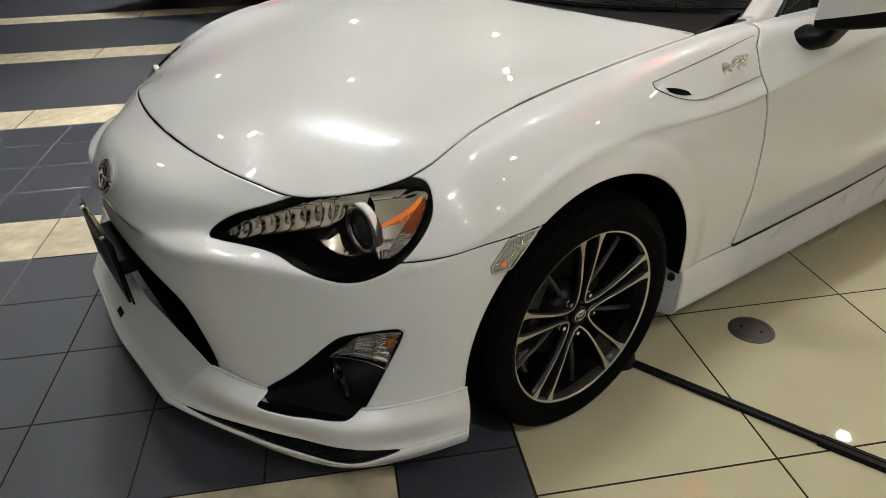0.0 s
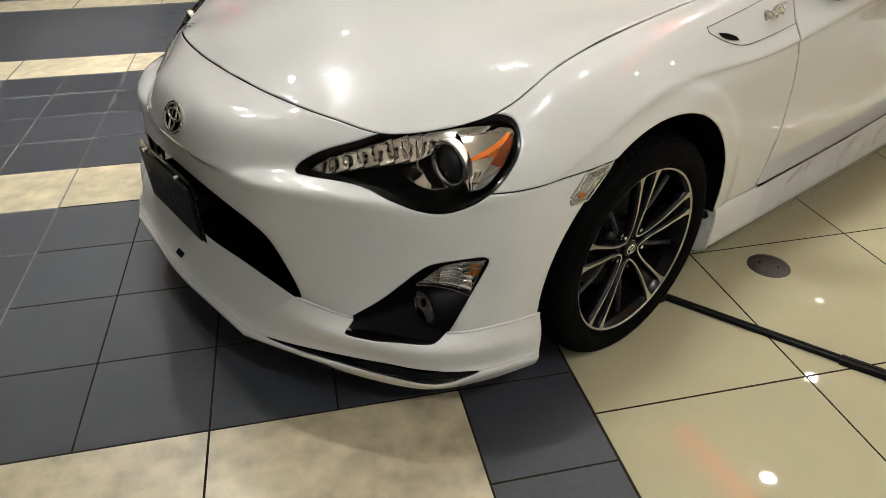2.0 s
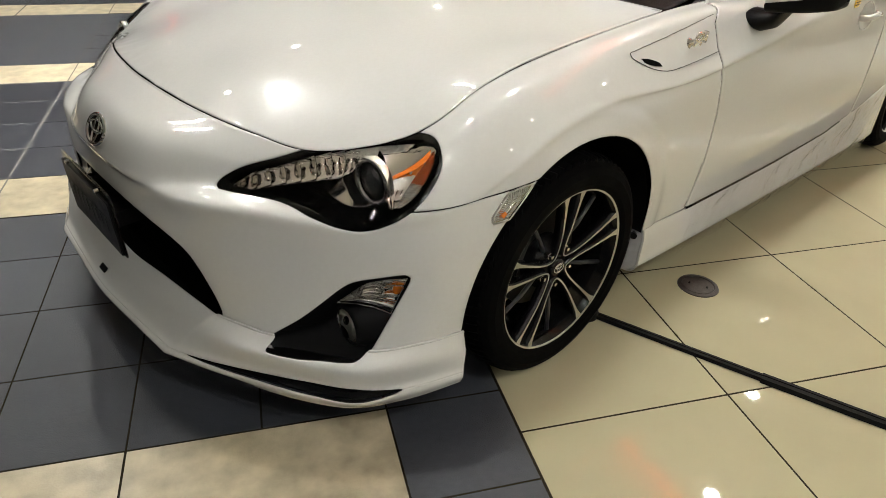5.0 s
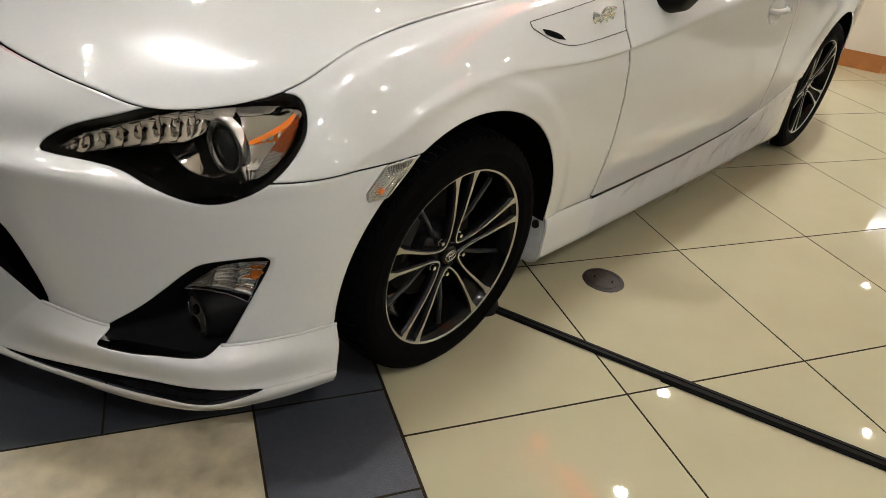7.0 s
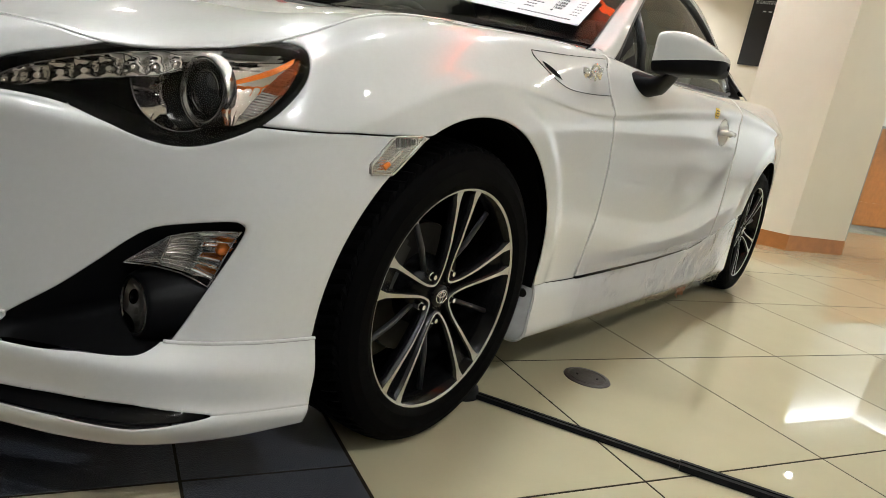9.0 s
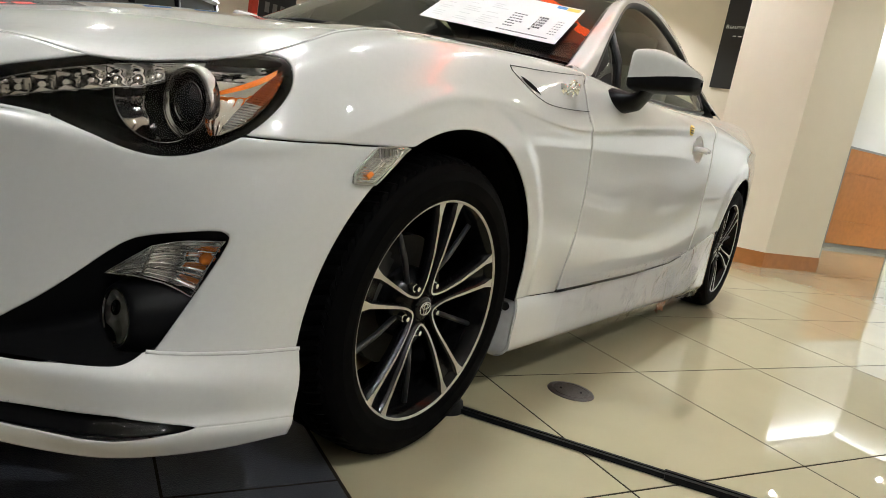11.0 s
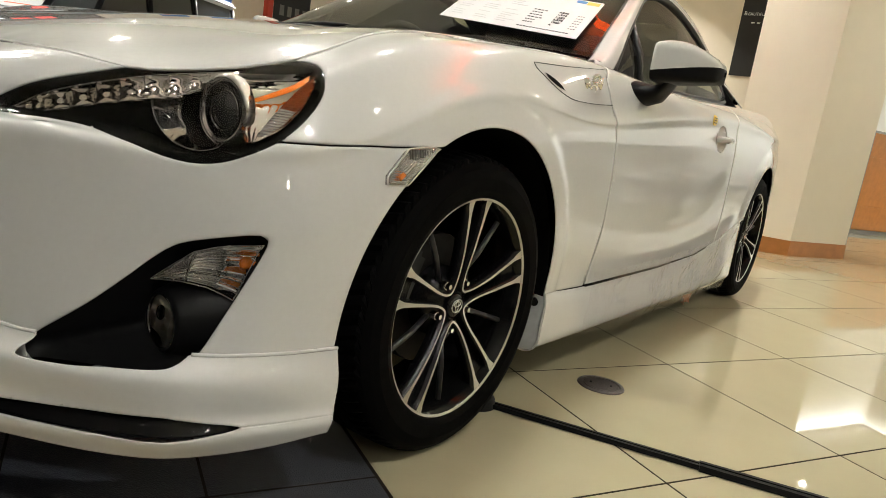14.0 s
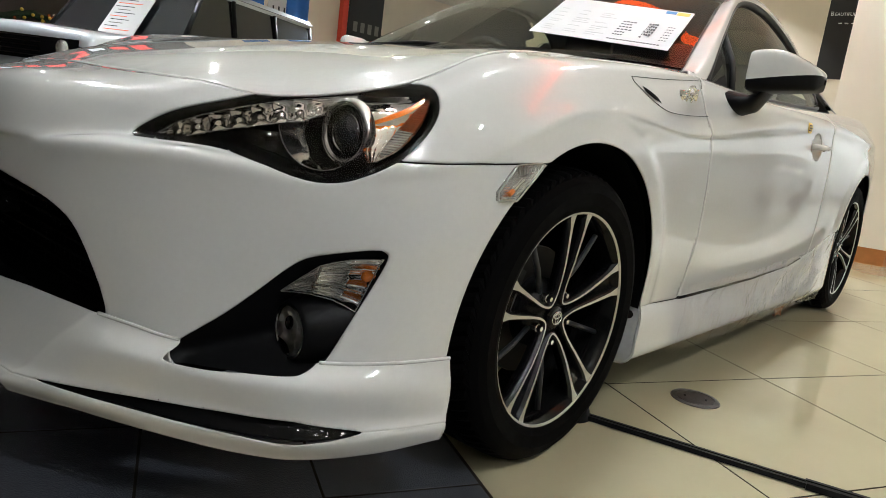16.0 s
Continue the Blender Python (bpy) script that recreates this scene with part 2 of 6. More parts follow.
# ---------------------------------------------------------------- mesh tools
def part(name, bm, mat, parent=None, label="", smooth=False):
    me = bpy.data.meshes.new(name)
    bm.to_mesh(me)
    bm.free()
    me.materials.append(mat)
    if smooth:
        me.polygons.foreach_set("use_smooth", [True] * len(me.polygons))
    ob = new(name, me)
    if parent:
        ob.parent = parent
    if label:
        tagged(ob, label)
    return ob


def sheet(name, verts, faces, mat, parent=None, label="", smooth=True, thick=0.0):
    me = bpy.data.meshes.new(name)
    me.from_pydata([tuple(map(float, p)) for p in verts], [], [tuple(map(int, f)) for f in faces])
    me.materials.append(mat)
    if smooth:
        me.polygons.foreach_set("use_smooth", [True] * len(me.polygons))
    ob = new(name, me)
    if parent:
        ob.parent = parent
    if label:
        tagged(ob, label)
    if thick:
        s = ob.modifiers.new("thickness", "SOLIDIFY")
        s.thickness, s.offset = thick, -1
    return ob


def thing(name, label, category, group="", place=(0, 0, 0)):
    ob = new(name)
    ob.empty_display_size = 0.1
    ob.location = place
    return tagged(ob, label, category, group)


def box(bm, lo, hi, m=None, bevel=0.0):
    r = bmesh.ops.create_cube(bm, size=1)
    c = [(a + b) / 2 for a, b in zip(lo, hi)]
    d = [abs(b - a) for a, b in zip(lo, hi)]
    mm = Matrix.Translation(c) @ Matrix.Diagonal((*d, 1))
    bmesh.ops.transform(bm, matrix=(m @ mm) if m else mm, verts=r["verts"])
    if bevel:
        edges = {e for v in r["verts"] for e in v.link_edges}
        bmesh.ops.bevel(bm, geom=list(edges), offset=bevel, segments=2, affect="EDGES")
    return bm


def cyl(bm, r1, r2, depth, m, seg=32, caps=True):
    bmesh.ops.create_cone(bm, cap_ends=caps, segments=seg, radius1=r1, radius2=r2, depth=depth, matrix=m)
    return bm


def cr(P, t):
    """Catmull-Rom curve through the rows of P (along axis 0) at the parameters t."""
    P = np.asarray(P, float)
    n = len(P)
    Q = np.concatenate([[2 * P[0] - P[1]], P, [2 * P[-1] - P[-2]]])
    t = np.clip(np.asarray(t, float), 0, n - 1)
    i = np.minimum(t.astype(int), n - 2)
    u = (t - i).reshape((-1,) + (1,) * (P.ndim - 1))
    a, b, c, d = Q[i], Q[i + 1], Q[i + 2], Q[i + 3]
    return 0.5 * (2 * b + (c - a) * u + (2 * a - 5 * b + 4 * c - d) * u ** 2 + (3 * b - a - 3 * c + d) * u ** 3)


def closed(P, k=6):
    P = np.asarray(P, float)
    Q = np.concatenate([P[-2:], P, P[:3]])
    return cr(Q, np.linspace(2, 2 + len(P), len(P) * k, endpoint=False))


def loft(S, s, v, mirror_start=False):
    """Grid (len(s), len(v), 3) of the surface through the stations S (n, m, 3)."""
    S = np.asarray(S, float)
    off = 0
    if mirror_start:
        S = np.concatenate([S[1:2] * (1, -1, 1), S])
        off = 1
    return np.stack([cr(row, v) for row in cr(S, np.asarray(s) + off)])


def grid(G):
    n, m = G.shape[:2]
    k = np.arange(n * m).reshape(n, m)
    a, b, c, d = k[:-1, :-1].ravel(), k[1:, :-1].ravel(), k[1:, 1:].ravel(), k[:-1, 1:].ravel()
    return G.reshape(n * m, -1), np.concatenate([np.stack([a, b, c], 1), np.stack([a, c, d], 1)])


def cut(V, T, f, both=False):
    """Cuts triangles along f = 0 and keeps f > 0 (or both sides)."""
    f = np.where(np.abs(f) < 1e-6, 1e-6, f)
    pos = f[T] > 0
    cnt = pos.sum(1)
    out = [T[cnt == 3]]
    if both:
        out.append(T[cnt == 0])
    V2, cache, extra = [], {}, []

    def mid(i, j):
        key = (min(i, j), max(i, j))
        if key not in cache:
            u = f[i] / (f[i] - f[j])
            cache[key] = len(V) + len(V2)
            V2.append(V[i] + u * (V[j] - V[i]))
        return cache[key]

    for tri, p in zip(T[(cnt == 1) | (cnt == 2)], pos[(cnt == 1) | (cnt == 2)]):
        k = int(np.argmax(p)) if p.sum() == 1 else int(np.argmin(p))
        a, b, c = tri[k], tri[(k + 1) % 3], tri[(k + 2) % 3]
        ab, ac = mid(a, b), mid(a, c)
        one, two = [(a, ab, ac)], [(ab, b, c), (ab, c, ac)]
        if p.sum() == 1:
            extra += one + (two if both else [])
        else:
            extra += two + (one if both else [])
    if extra:
        out.append(np.array(extra))
    V = np.concatenate([V, np.array(V2)]) if V2 else V
    T = np.concatenate(out)
    used, inv = np.unique(T, return_inverse=True)
    return V[used], inv.reshape(T.shape)


def normals(V, T):
    n = np.cross(V[T[:, 1], :3] - V[T[:, 0], :3], V[T[:, 2], :3] - V[T[:, 0], :3])
    N = np.zeros((len(V), 3))
    for k in range(3):
        np.add.at(N, T[:, k], n)
    return N / np.maximum(np.linalg.norm(N, axis=1, keepdims=True), 1e-12)


def outward(V, T, centre=(-1.2, 0, 0.45)):
    N = normals(V, T)
    if (N * (V[:, :3] - centre)).sum(1).mean() < 0:
        T = T[:, ::-1]
    return T


def inside(P, poly):
    """Signed distance to a closed outline in the plane, positive inside."""
    A, B = poly, np.roll(poly, -1, 0)
    d = np.full(len(P), 1e9)
    odd = np.zeros(len(P), bool)
    for a, b in zip(A, B):
        e, w = b - a, P - a
        h = np.clip((w @ e) / max(e @ e, 1e-12), 0, 1)
        d = np.minimum(d, np.linalg.norm(w - h[:, None] * e, axis=1))
        if a[1] != b[1]:
            odd ^= ((a[1] > P[:, 1]) != (b[1] > P[:, 1])) & (P[:, 0] < (b[0] - a[0]) * (P[:, 1] - a[1]) / (b[1] - a[1]) + a[0])
    return np.where(odd, d, -d)


def panel(V, T, field, roll=0.003):
    """Cuts a panel out of a skin where field > 0, and rolls its edges inwards."""
    V, T = cut(V, T, field(V))
    for r in (roll, roll * 0.35):
        V, T = cut(V, T, field(V) - r, both=True)
    N, F = normals(V, T), np.clip(field(V), 0, roll)
    V = V.copy()
    V[:, :3] -= N * (roll * 0.8 * (1 - F / roll) ** 2)[:, None]
    return V, T


def flip(V):
    W = V.copy()
    W[:, 1] *= -1
    return W


def tube(bm, pts, r, seg=10):
    """A round rod along the points, joined to bm."""
    pts = [Vector(p) for p in pts]
    rings = []
    for i, p in enumerate(pts):
        d = (pts[min(i + 1, len(pts) - 1)] - pts[max(i - 1, 0)]).normalized()
        a = d.cross(Vector((0.31, 0.17, 0.93))).normalized()
        b = d.cross(a)
        rings.append([bm.verts.new(p + r * (math.cos(k * math.tau / seg) * a + math.sin(k * math.tau / seg) * b)) for k in range(seg)])
    for A, B in zip(rings, rings[1:]):
        for k in range(seg):
            bm.faces.new((A[k], A[(k + 1) % seg], B[(k + 1) % seg], B[k]))
    bm.faces.new(rings[0][::-1])
    bm.faces.new(rings[-1])
    return bm


def lathe(bm, prof, seg=96):
    """Turns (radius, along y) points round the y axis."""
    rings = [[bm.verts.new((r * math.cos(k * math.tau / seg), y, r * math.sin(k * math.tau / seg))) for k in range(seg)] for r, y in prof]
    for A, B in zip(rings, rings[1:]):
        for k in range(seg):
            bm.faces.new((A[k], B[k], B[(k + 1) % seg], A[(k + 1) % seg]))
    return bm


# ---------------------------------------------------------------- the place
def slab(name, lo, hi, mat, label, bevel=0.0):
    ob = part(name, box(bmesh.new(), lo, hi, bevel=bevel), mat)
    return tagged(ob, label, name.split("_")[0], kind="structure")


# the floor's own grid: its corner and its two directions
E1, E2, O = Vector((-0.890, 0.456)), Vector((0.456, 0.890)), Vector((0.26, 0.980))
ROT = math.degrees(math.atan2(E1.y, E1.x))


def at_grid(a, b):
    return O + E1 * a + E2 * b


# the dimness of the hall beyond, put into the wall colour
SHADED_WALL = material("shaded_wall_brown", (0.06, 0.045, 0.035), 0.5, grain=0.2, scale=3)
X0, X1, Y0, Y1 = -17.0, 10.0, -8.7, 12.0
# unseen east wall, added to close the hall and darken the bumper's reflections
slab("wall_east", (X1, Y0, -0.1), (X1 + 0.2, Y1, CEILING + 0.16), SHADED_WALL, "unseen closing wall, dark brown to keep reflections dim")
slab("wall_west", (X0 - 0.2, Y0, -0.1), (X0, Y1, CEILING + 0.16), WHITE_WALL, "white painted plain mall wall")
slab("wall_north", (X0, Y1, -0.1), (X1, Y1 + 0.2, CEILING + 0.16), WALL, "cream painted plain mall wall")
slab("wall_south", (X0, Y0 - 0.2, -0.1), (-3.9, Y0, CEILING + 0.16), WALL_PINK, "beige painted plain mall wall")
slab("wall_south_dark", (-3.9, Y0 - 0.2, -0.1), (X1, Y0, CEILING + 0.16), SHADED_WALL, "plain mall wall with shade put in its colour")
slab("partition_wall", (-7.4, -4.5, 0.0), (-7.2, 0.35, CEILING), WALL_PINK, "warm beige partition wall behind the car")

# a rim and bulb for every entry, the added lamp too
for px, py, watts in DOWNLIGHTS:
    t = thing("downlight", "round recessed ceiling downlight with a white rim", "downlight", "ceiling downlights", (px, py, CEILING))
    bm = bmesh.new()
    prof = [(0.075, -0.012), (0.095, -0.012), (0.098, -0.004), (0.098, 0.0), (0.072, 0.0), (0.072, -0.006), (0.075, -0.012)]
    lathe(bm, prof, 40)
    bmesh.ops.rotate(bm, matrix=Matrix.Rotation(radians(90), 3, "X"), verts=bm.verts)
    part("rim", bm, WHITE_WALL, t, smooth=True)
    bm = bmesh.new()
    bmesh.ops.create_uvsphere(bm, u_segments=16, v_segments=8, radius=0.032)
    bmesh.ops.translate(bm, vec=(0, 0, -0.03), verts=bm.verts)
    part("bulb", bm, GLOW, t, "glowing lamp bulb", smooth=True)
    if wide(px, py):
        t.scale = (1.5, 1.5, 1)

# glowing orange strip under the ceiling
neon = thing("ceiling_light_strip", "glowing orange light strip hung under the ceiling", "light strip", place=(-2.28, 0.90, 2.86))
bm = box(bmesh.new(), (-1.75, -0.05, 0.0), (1.75, 0.05, 0.03), pose(0, 0, 0, 0, 0, 75), bevel=0.008)
part("tube", bm, material("orange_glow", (1.0, 0.13, 0.03), 0.4, emission=4.8), neon, "glowing orange tube")
for u in (-1.8, 0.0, 1.8):
    part("hanger", tube(bmesh.new(), [(u * 0.23, u * 0.86, 0.03), (u * 0.23, u * 0.86, 0.14)], 0.006, 8), ALU, neon, "thin metal hanger")

# white column with chamfered corners and an oak plinth
def column_outline(grow):
    pts = [(-4.711, 0.197), (-4.884, 0.739), (-5.526, 1.068), (-6.05, 0.93), (-6.25, 0.45), (-5.75, 0.16)]
    return [(-5.45 + (x + 5.45) * (1 + grow), 0.55 + (y - 0.55) * (1 + grow)) for x, y in pts]


def prism(bm, pts, z0, z1):
    a, b = [bm.verts.new((*p, z0)) for p in pts], [bm.verts.new((*p, z1)) for p in pts]
    n = len(pts)
    for i in range(n):
        bm.faces.new((a[i], a[(i + 1) % n], b[(i + 1) % n], b[i]))
    bm.faces.new(a[::-1])
    bm.faces.new(b)
    bmesh.ops.recalc_face_normals(bm, faces=bm.faces)
    return bm


# ceiling, with a raised tray beyond a lit ledge
ledge = [(-5.64, Y1), (-16.25, Y0)]
tagged(part("ceiling", prism(bmesh.new(), [(X1, Y0), (X1, Y1), *ledge], CEILING, CEILING + 0.03), CEIL), "white painted mall ceiling with recessed downlights", "ceiling", kind="structure")
tagged(part("ceiling_tray", prism(bmesh.new(), [(X1, Y0), (X1, Y1), (X0, Y1), (X0, Y0)], CEILING + 0.16, CEILING + 0.5), CEIL), "raised white ceiling lit by a cove", "ceiling", kind="structure")

column = thing("column", "white painted column with chamfered corners and oak plinth", "column", place=(0, 0, 0))
column["kind"] = "structure"
part("shaft", prism(bmesh.new(), column_outline(0), 0, CEILING), WALL, column)
part("plinth", prism(bmesh.new(), column_outline(0.018), 0, 0.125), WOOD, column, "orange oak plinth board")

# black hanging banner beside the column
banner = thing("banner", "black hanging cloth banner with small white lettering", "banner", place=(-7.19, -0.55, 1.62))
part("cloth", box(bmesh.new(), (0, -0.07, 0), (0.012, 0.60, 1.37)), BANNER, banner)


def words(text, size, mat, m, parent, name="lettering", align="LEFT"):
    cu = bpy.data.curves.new(name, "FONT")
    cu.body, cu.size, cu.align_x, cu.extrude = text, size, align, 0.0008
    cu.materials.append(mat)
    ob = new(name, cu)
    ob.parent = parent
    ob.matrix_basis = m
    return ob


words("B", 0.060, WHITE_INK, pose(0.014, -0.045, 0.66, 90, 0, 90), banner)
words("EAUTIFUL", 0.046, WHITE_INK, pose(0.014, -0.003, 0.66, 90, 0, 90), banner)
words("M", 0.060, WHITE_INK, pose(0.014, 0.275, 0.66, 90, 0, 90), banner)
words("O", 0.046, WHITE_INK, pose(0.014, 0.330, 0.66, 90, 0, 90), banner)
for k in range(5):
    part("small_print", box(bmesh.new(), (0.013, 0.05 + k * 0.06, 0.575), (0.015, 0.085 + k * 0.06, 0.587)), WHITE_INK, banner, "small white print")

# reception counter with oak panels, in line with the tiles
c0 = at_grid(8.03, -4.305)
counter = thing("counter", "oak panelled reception counter with grey metal edging", "counter", place=(c0.x, c0.y, 0))
counter.rotation_euler = (0, 0, radians(ROT))
part("body", box(bmesh.new(), (0.0, 0.02, 0.05), (1.54, 0.30, 1.27)), WOOD, counter)
for k in range(4):
    z = 0.06 + k * 0.305
    part("panel", box(bmesh.new(), (0.03, 0.0, z), (1.51, 0.02, z + 0.298), bevel=0.004), WOOD, counter)
for lo, hi in (((0, -0.006, 0.0), (0.028, 0.03, 1.30)), ((1.512, -0.006, 0.0), (1.54, 0.03, 1.30)), ((0.028, -0.006, 1.272), (1.512, 0.31, 1.30)), ((0.028, -0.002, 0.0), (1.512, 0.30, 0.05))):
    part("edging", box(bmesh.new(), lo, hi, bevel=0.002), ALU, counter, "grey metal edging")
w0 = at_grid(8.0, -4.62)
wall = thing("wall_stub", "white painted wall behind the counter", "wall", place=(w0.x, w0.y, 0))
wall["kind"] = "structure"
wall.rotation_euler = (0, 0, radians(ROT))
part("plaster", box(bmesh.new(), (0, 0, 0), (2.25, 0.6, CEILING)), WHITE_WALL, wall)
screen = thing("wall_screen", "tall dark display screen with blue picture", "screen", place=(w0.x, w0.y, 0))
screen.rotation_euler = (0, 0, radians(ROT))
part("casing", box(bmesh.new(), (-0.05, 0.04, 1.45), (0.0, 0.56, 2.75), bevel=0.006), BLACK, screen)
part("picture", box(bmesh.new(), (-0.054, 0.06, 2.2), (-0.05, 0.54, 2.72)), material("blue_picture", (0.05, 0.12, 0.6), 0.3, grain=0.6, scale=3, emission=0.8), screen, "glowing blue picture")
part("stripe", box(bmesh.new(), (-0.054, 0.06, 1.86), (-0.05, 0.54, 1.98)), material("teal_picture", (0.05, 0.4, 0.4), 0.3, emission=0.5), screen, "glowing teal stripe")

# round metal floor outlet
outlet = thing("floor_outlet", "round brushed metal floor outlet cover", "floor outlet", place=(-0.688, 0.926, 0))
bm = bmesh.new()
lathe(bm, [(0.0, 0.004), (0.05, 0.004), (0.051, 0.0025), (0.053, 0.0025), (0.054, 0.004), (0.066, 0.003), (0.068, 0.0)], 48)
bmesh.ops.rotate(bm, matrix=Matrix.Rotation(radians(90), 3, "X"), verts=bm.verts)
part("cover", bm, OUTLET, outlet, smooth=False)
for a in (20, 200):
    part("slot", box(bmesh.new(), (-0.006, 0.026, 0.0041), (0.006, 0.032, 0.0046), pose(0, 0, 0, 0, 0, a)), BLACK, outlet)

# flat black cable cover across the floor, in two overlapping lengths
cable = thing("cable_cover", "flat black plastic cable cover lying on tiles", "cable cover")


def strip(bm, a, b, w, h):
    a, b = Vector(a), Vector(b)
    d = (b - a).normalized()
    n = Vector((-d.y, d.x, 0))
    prof = [(-w, 0), (-w * 0.8, h), (-w * 0.25, h), (-w * 0.2, h * 0.8), (w * 0.2, h * 0.8), (w * 0.25, h), (w * 0.8, h), (w, 0)]
    r = [[bm.verts.new(p + n * u + Vector((0, 0, z))) for u, z in prof] for p in (a, b)]
    for k in range(len(prof) - 1):
        bm.faces.new((r[0][k], r[0][k + 1], r[1][k + 1], r[1][k]))
    bm.faces.new(r[0])
    bm.faces.new(r[1][::-1])
    bmesh.ops.recalc_face_normals(bm, faces=bm.faces)
    return bm


part("length", strip(bmesh.new(), (-0.275, 0.80, 0.002), (-0.42, 1.33, 0.002), 0.014, 0.010), TRIM_BLACK, cable)
part("length", strip(bmesh.new(), (-0.405, 1.285, 0.002), (-1.1, 3.75, 0.002), 0.018, 0.013), TRIM_BLACK, cable)
bm = bmesh.new()
lathe(bm, [(0.0, 0.03), (0.03, 0.03), (0.045, 0.022), (0.05, 0.0)], 24)
bmesh.ops.rotate(bm, matrix=Matrix.Rotation(radians(90), 3, "X"), verts=bm.verts)
bmesh.ops.translate(bm, vec=(-0.262, 0.77, 0), verts=bm.verts)
part("end_cap", bm, TRIM_BLACK, cable, smooth=True)

# ---------------------------------------------------------------- the white coupe
car = thing("sports_coupe", "pearl white two-door sports coupe with aero lip, parked on tiles", "car")

# stations round the car from the nose to the tail; each runs from the top edge down
SKIN = []


def station(*pts):
    SKIN.append(pts)


station((0.655, 0, 0.705), (0.775, 0, 0.668), (0.822, 0, 0.585), (0.832, 0, 0.50), (0.826, 0, 0.42), (0.80, 0, 0.27))
station((0.642, 0.21, 0.701), (0.757, 0.215, 0.662), (0.805, 0.22, 0.583), (0.820, 0.235, 0.50), (0.818, 0.25, 0.42), (0.80, 0.26, 0.27))
station((0.606, 0.42, 0.699), (0.664, 0.412, 0.655), (0.706, 0.402, 0.605), (0.764, 0.405, 0.581), (0.782, 0.402, 0.50), (0.785, 0.407, 0.43), (0.785, 0.42, 0.27))
station((0.538, 0.566, 0.691), (0.603, 0.557, 0.648), (0.637, 0.556, 0.601), (0.671, 0.572, 0.580), (0.682, 0.584, 0.49), (0.695, 0.592, 0.40), (0.715, 0.60, 0.27))
station((0.385, 0.700, 0.737), (0.435, 0.750, 0.695), (0.480, 0.780, 0.610), (0.492, 0.802, 0.49), (0.518, 0.790, 0.39), (0.572, 0.782, 0.27))
station((0.207, 0.722, 0.815), (0.245, 0.795, 0.775), (0.275, 0.850, 0.670), (0.300, 0.867, 0.55), (0.325, 0.868, 0.43), (0.368, 0.853, 0.27))
station((0.0, 0.716, 0.848), (0.0, 0.782, 0.836), (0.0, 0.841, 0.785), (0.0, 0.877, 0.66), (0.0, 0.880, 0.45), (0.0, 0.862, 0.27))
station((-0.36, 0.715, 0.877), (-0.36, 0.780, 0.860), (-0.36, 0.846, 0.738), (-0.36, 0.854, 0.66), (-0.36, 0.853, 0.49), (-0.36, 0.835, 0.27))
station((-0.66, 0.728, 0.900), (-0.66, 0.785, 0.874), (-0.66, 0.838, 0.748), (-0.66, 0.8445, 0.65), (-0.66, 0.853, 0.45), (-0.66, 0.843, 0.26))
station((-1.10, 0.758, 0.878), (-1.10, 0.81, 0.858), (-1.10, 0.849, 0.806), (-1.10, 0.8600, 0.66), (-1.10, 0.869, 0.45), (-1.10, 0.855, 0.26))
station((-1.60, 0.758, 0.898), (-1.60, 0.82, 0.880), (-1.60, 0.860, 0.842), (-1.60, 0.873, 0.68), (-1.60, 0.879, 0.45), (-1.60, 0.862, 0.26))
station((-2.10, 0.738, 0.920), (-2.10, 0.81, 0.905), (-2.10, 0.872, 0.852), (-2.10, 0.888, 0.70), (-2.10, 0.885, 0.45), (-2.10, 0.872, 0.26))
station((-2.57, 0.715, 0.945), (-2.57, 0.80, 0.925), (-2.57, 0.872, 0.830), (-2.57, 0.890, 0.69), (-2.57, 0.890, 0.45), (-2.57, 0.880, 0.26))
station((-3.00, 0.680, 0.955), (-3.00, 0.75, 0.935), (-3.00, 0.825, 0.830), (-3.00, 0.848, 0.69), (-3.00, 0.845, 0.45), (-3.00, 0.830, 0.26))
station((-3.32, 0.52, 0.960), (-3.34, 0.58, 0.930), (-3.37, 0.650, 0.830), (-3.38, 0.68, 0.69), (-3.38, 0.68, 0.45), (-3.34, 0.66, 0.26))
station((-3.36, 0.0, 0.965), (-3.38, 0.0, 0.935), (-3.40, 0.0, 0.830), (-3.41, 0.0, 0.69), (-3.41, 0.0, 0.45), (-3.37, 0.0, 0.26))

for k, st in enumerate(SKIN):
    if len(st) == 6:
        SKIN[k] = (*st[:3], tuple(0.68 * a + 0.32 * b for a, b in zip(st[2], st[3])), *st[3:])
SIDE = loft(SKIN, np.linspace(0, 15, 15 * 18 + 1), np.linspace(0, 6, 85), mirror_start=True)
# fair the flank lengthwise
fade = np.clip((np.arange(len(SIDE)) - 86) / 20, 0, 1) * np.clip((248 - np.arange(len(SIDE))) / 20, 0, 1)
for _ in range(180):
    SIDE[1:-1] += (0.5 * fade[1:-1, None, None]) * (0.5 * (SIDE[:-2] + SIDE[2:]) - SIDE[1:-1])
SV, ST = grid(SIDE)
ST = outward(SV, ST)
# flared lips round the wheel arches
for cx in (-0.005, -2.57):
    rr = np.hypot(SV[:, 0] - cx, SV[:, 2] - 0.312)
    SV = SV + normals(SV, ST) * (0.0055 * (lambda q: q * q * (3 - 2 * q))(np.clip((0.452 - rr) / 0.034, 0, 1)) * np.clip((0.34 - SV[:, 0]) / 0.12, 0, 1))[:, None]

# sharp brow that runs from the nose under the headlight
brow = np.interp(np.abs(SV[:, 1]), [0.28, 0.306, 0.414, 0.54, 0.66], [0.566, 0.570, 0.577, 0.586, 0.575])
gap_z = SV[:, 2] - brow
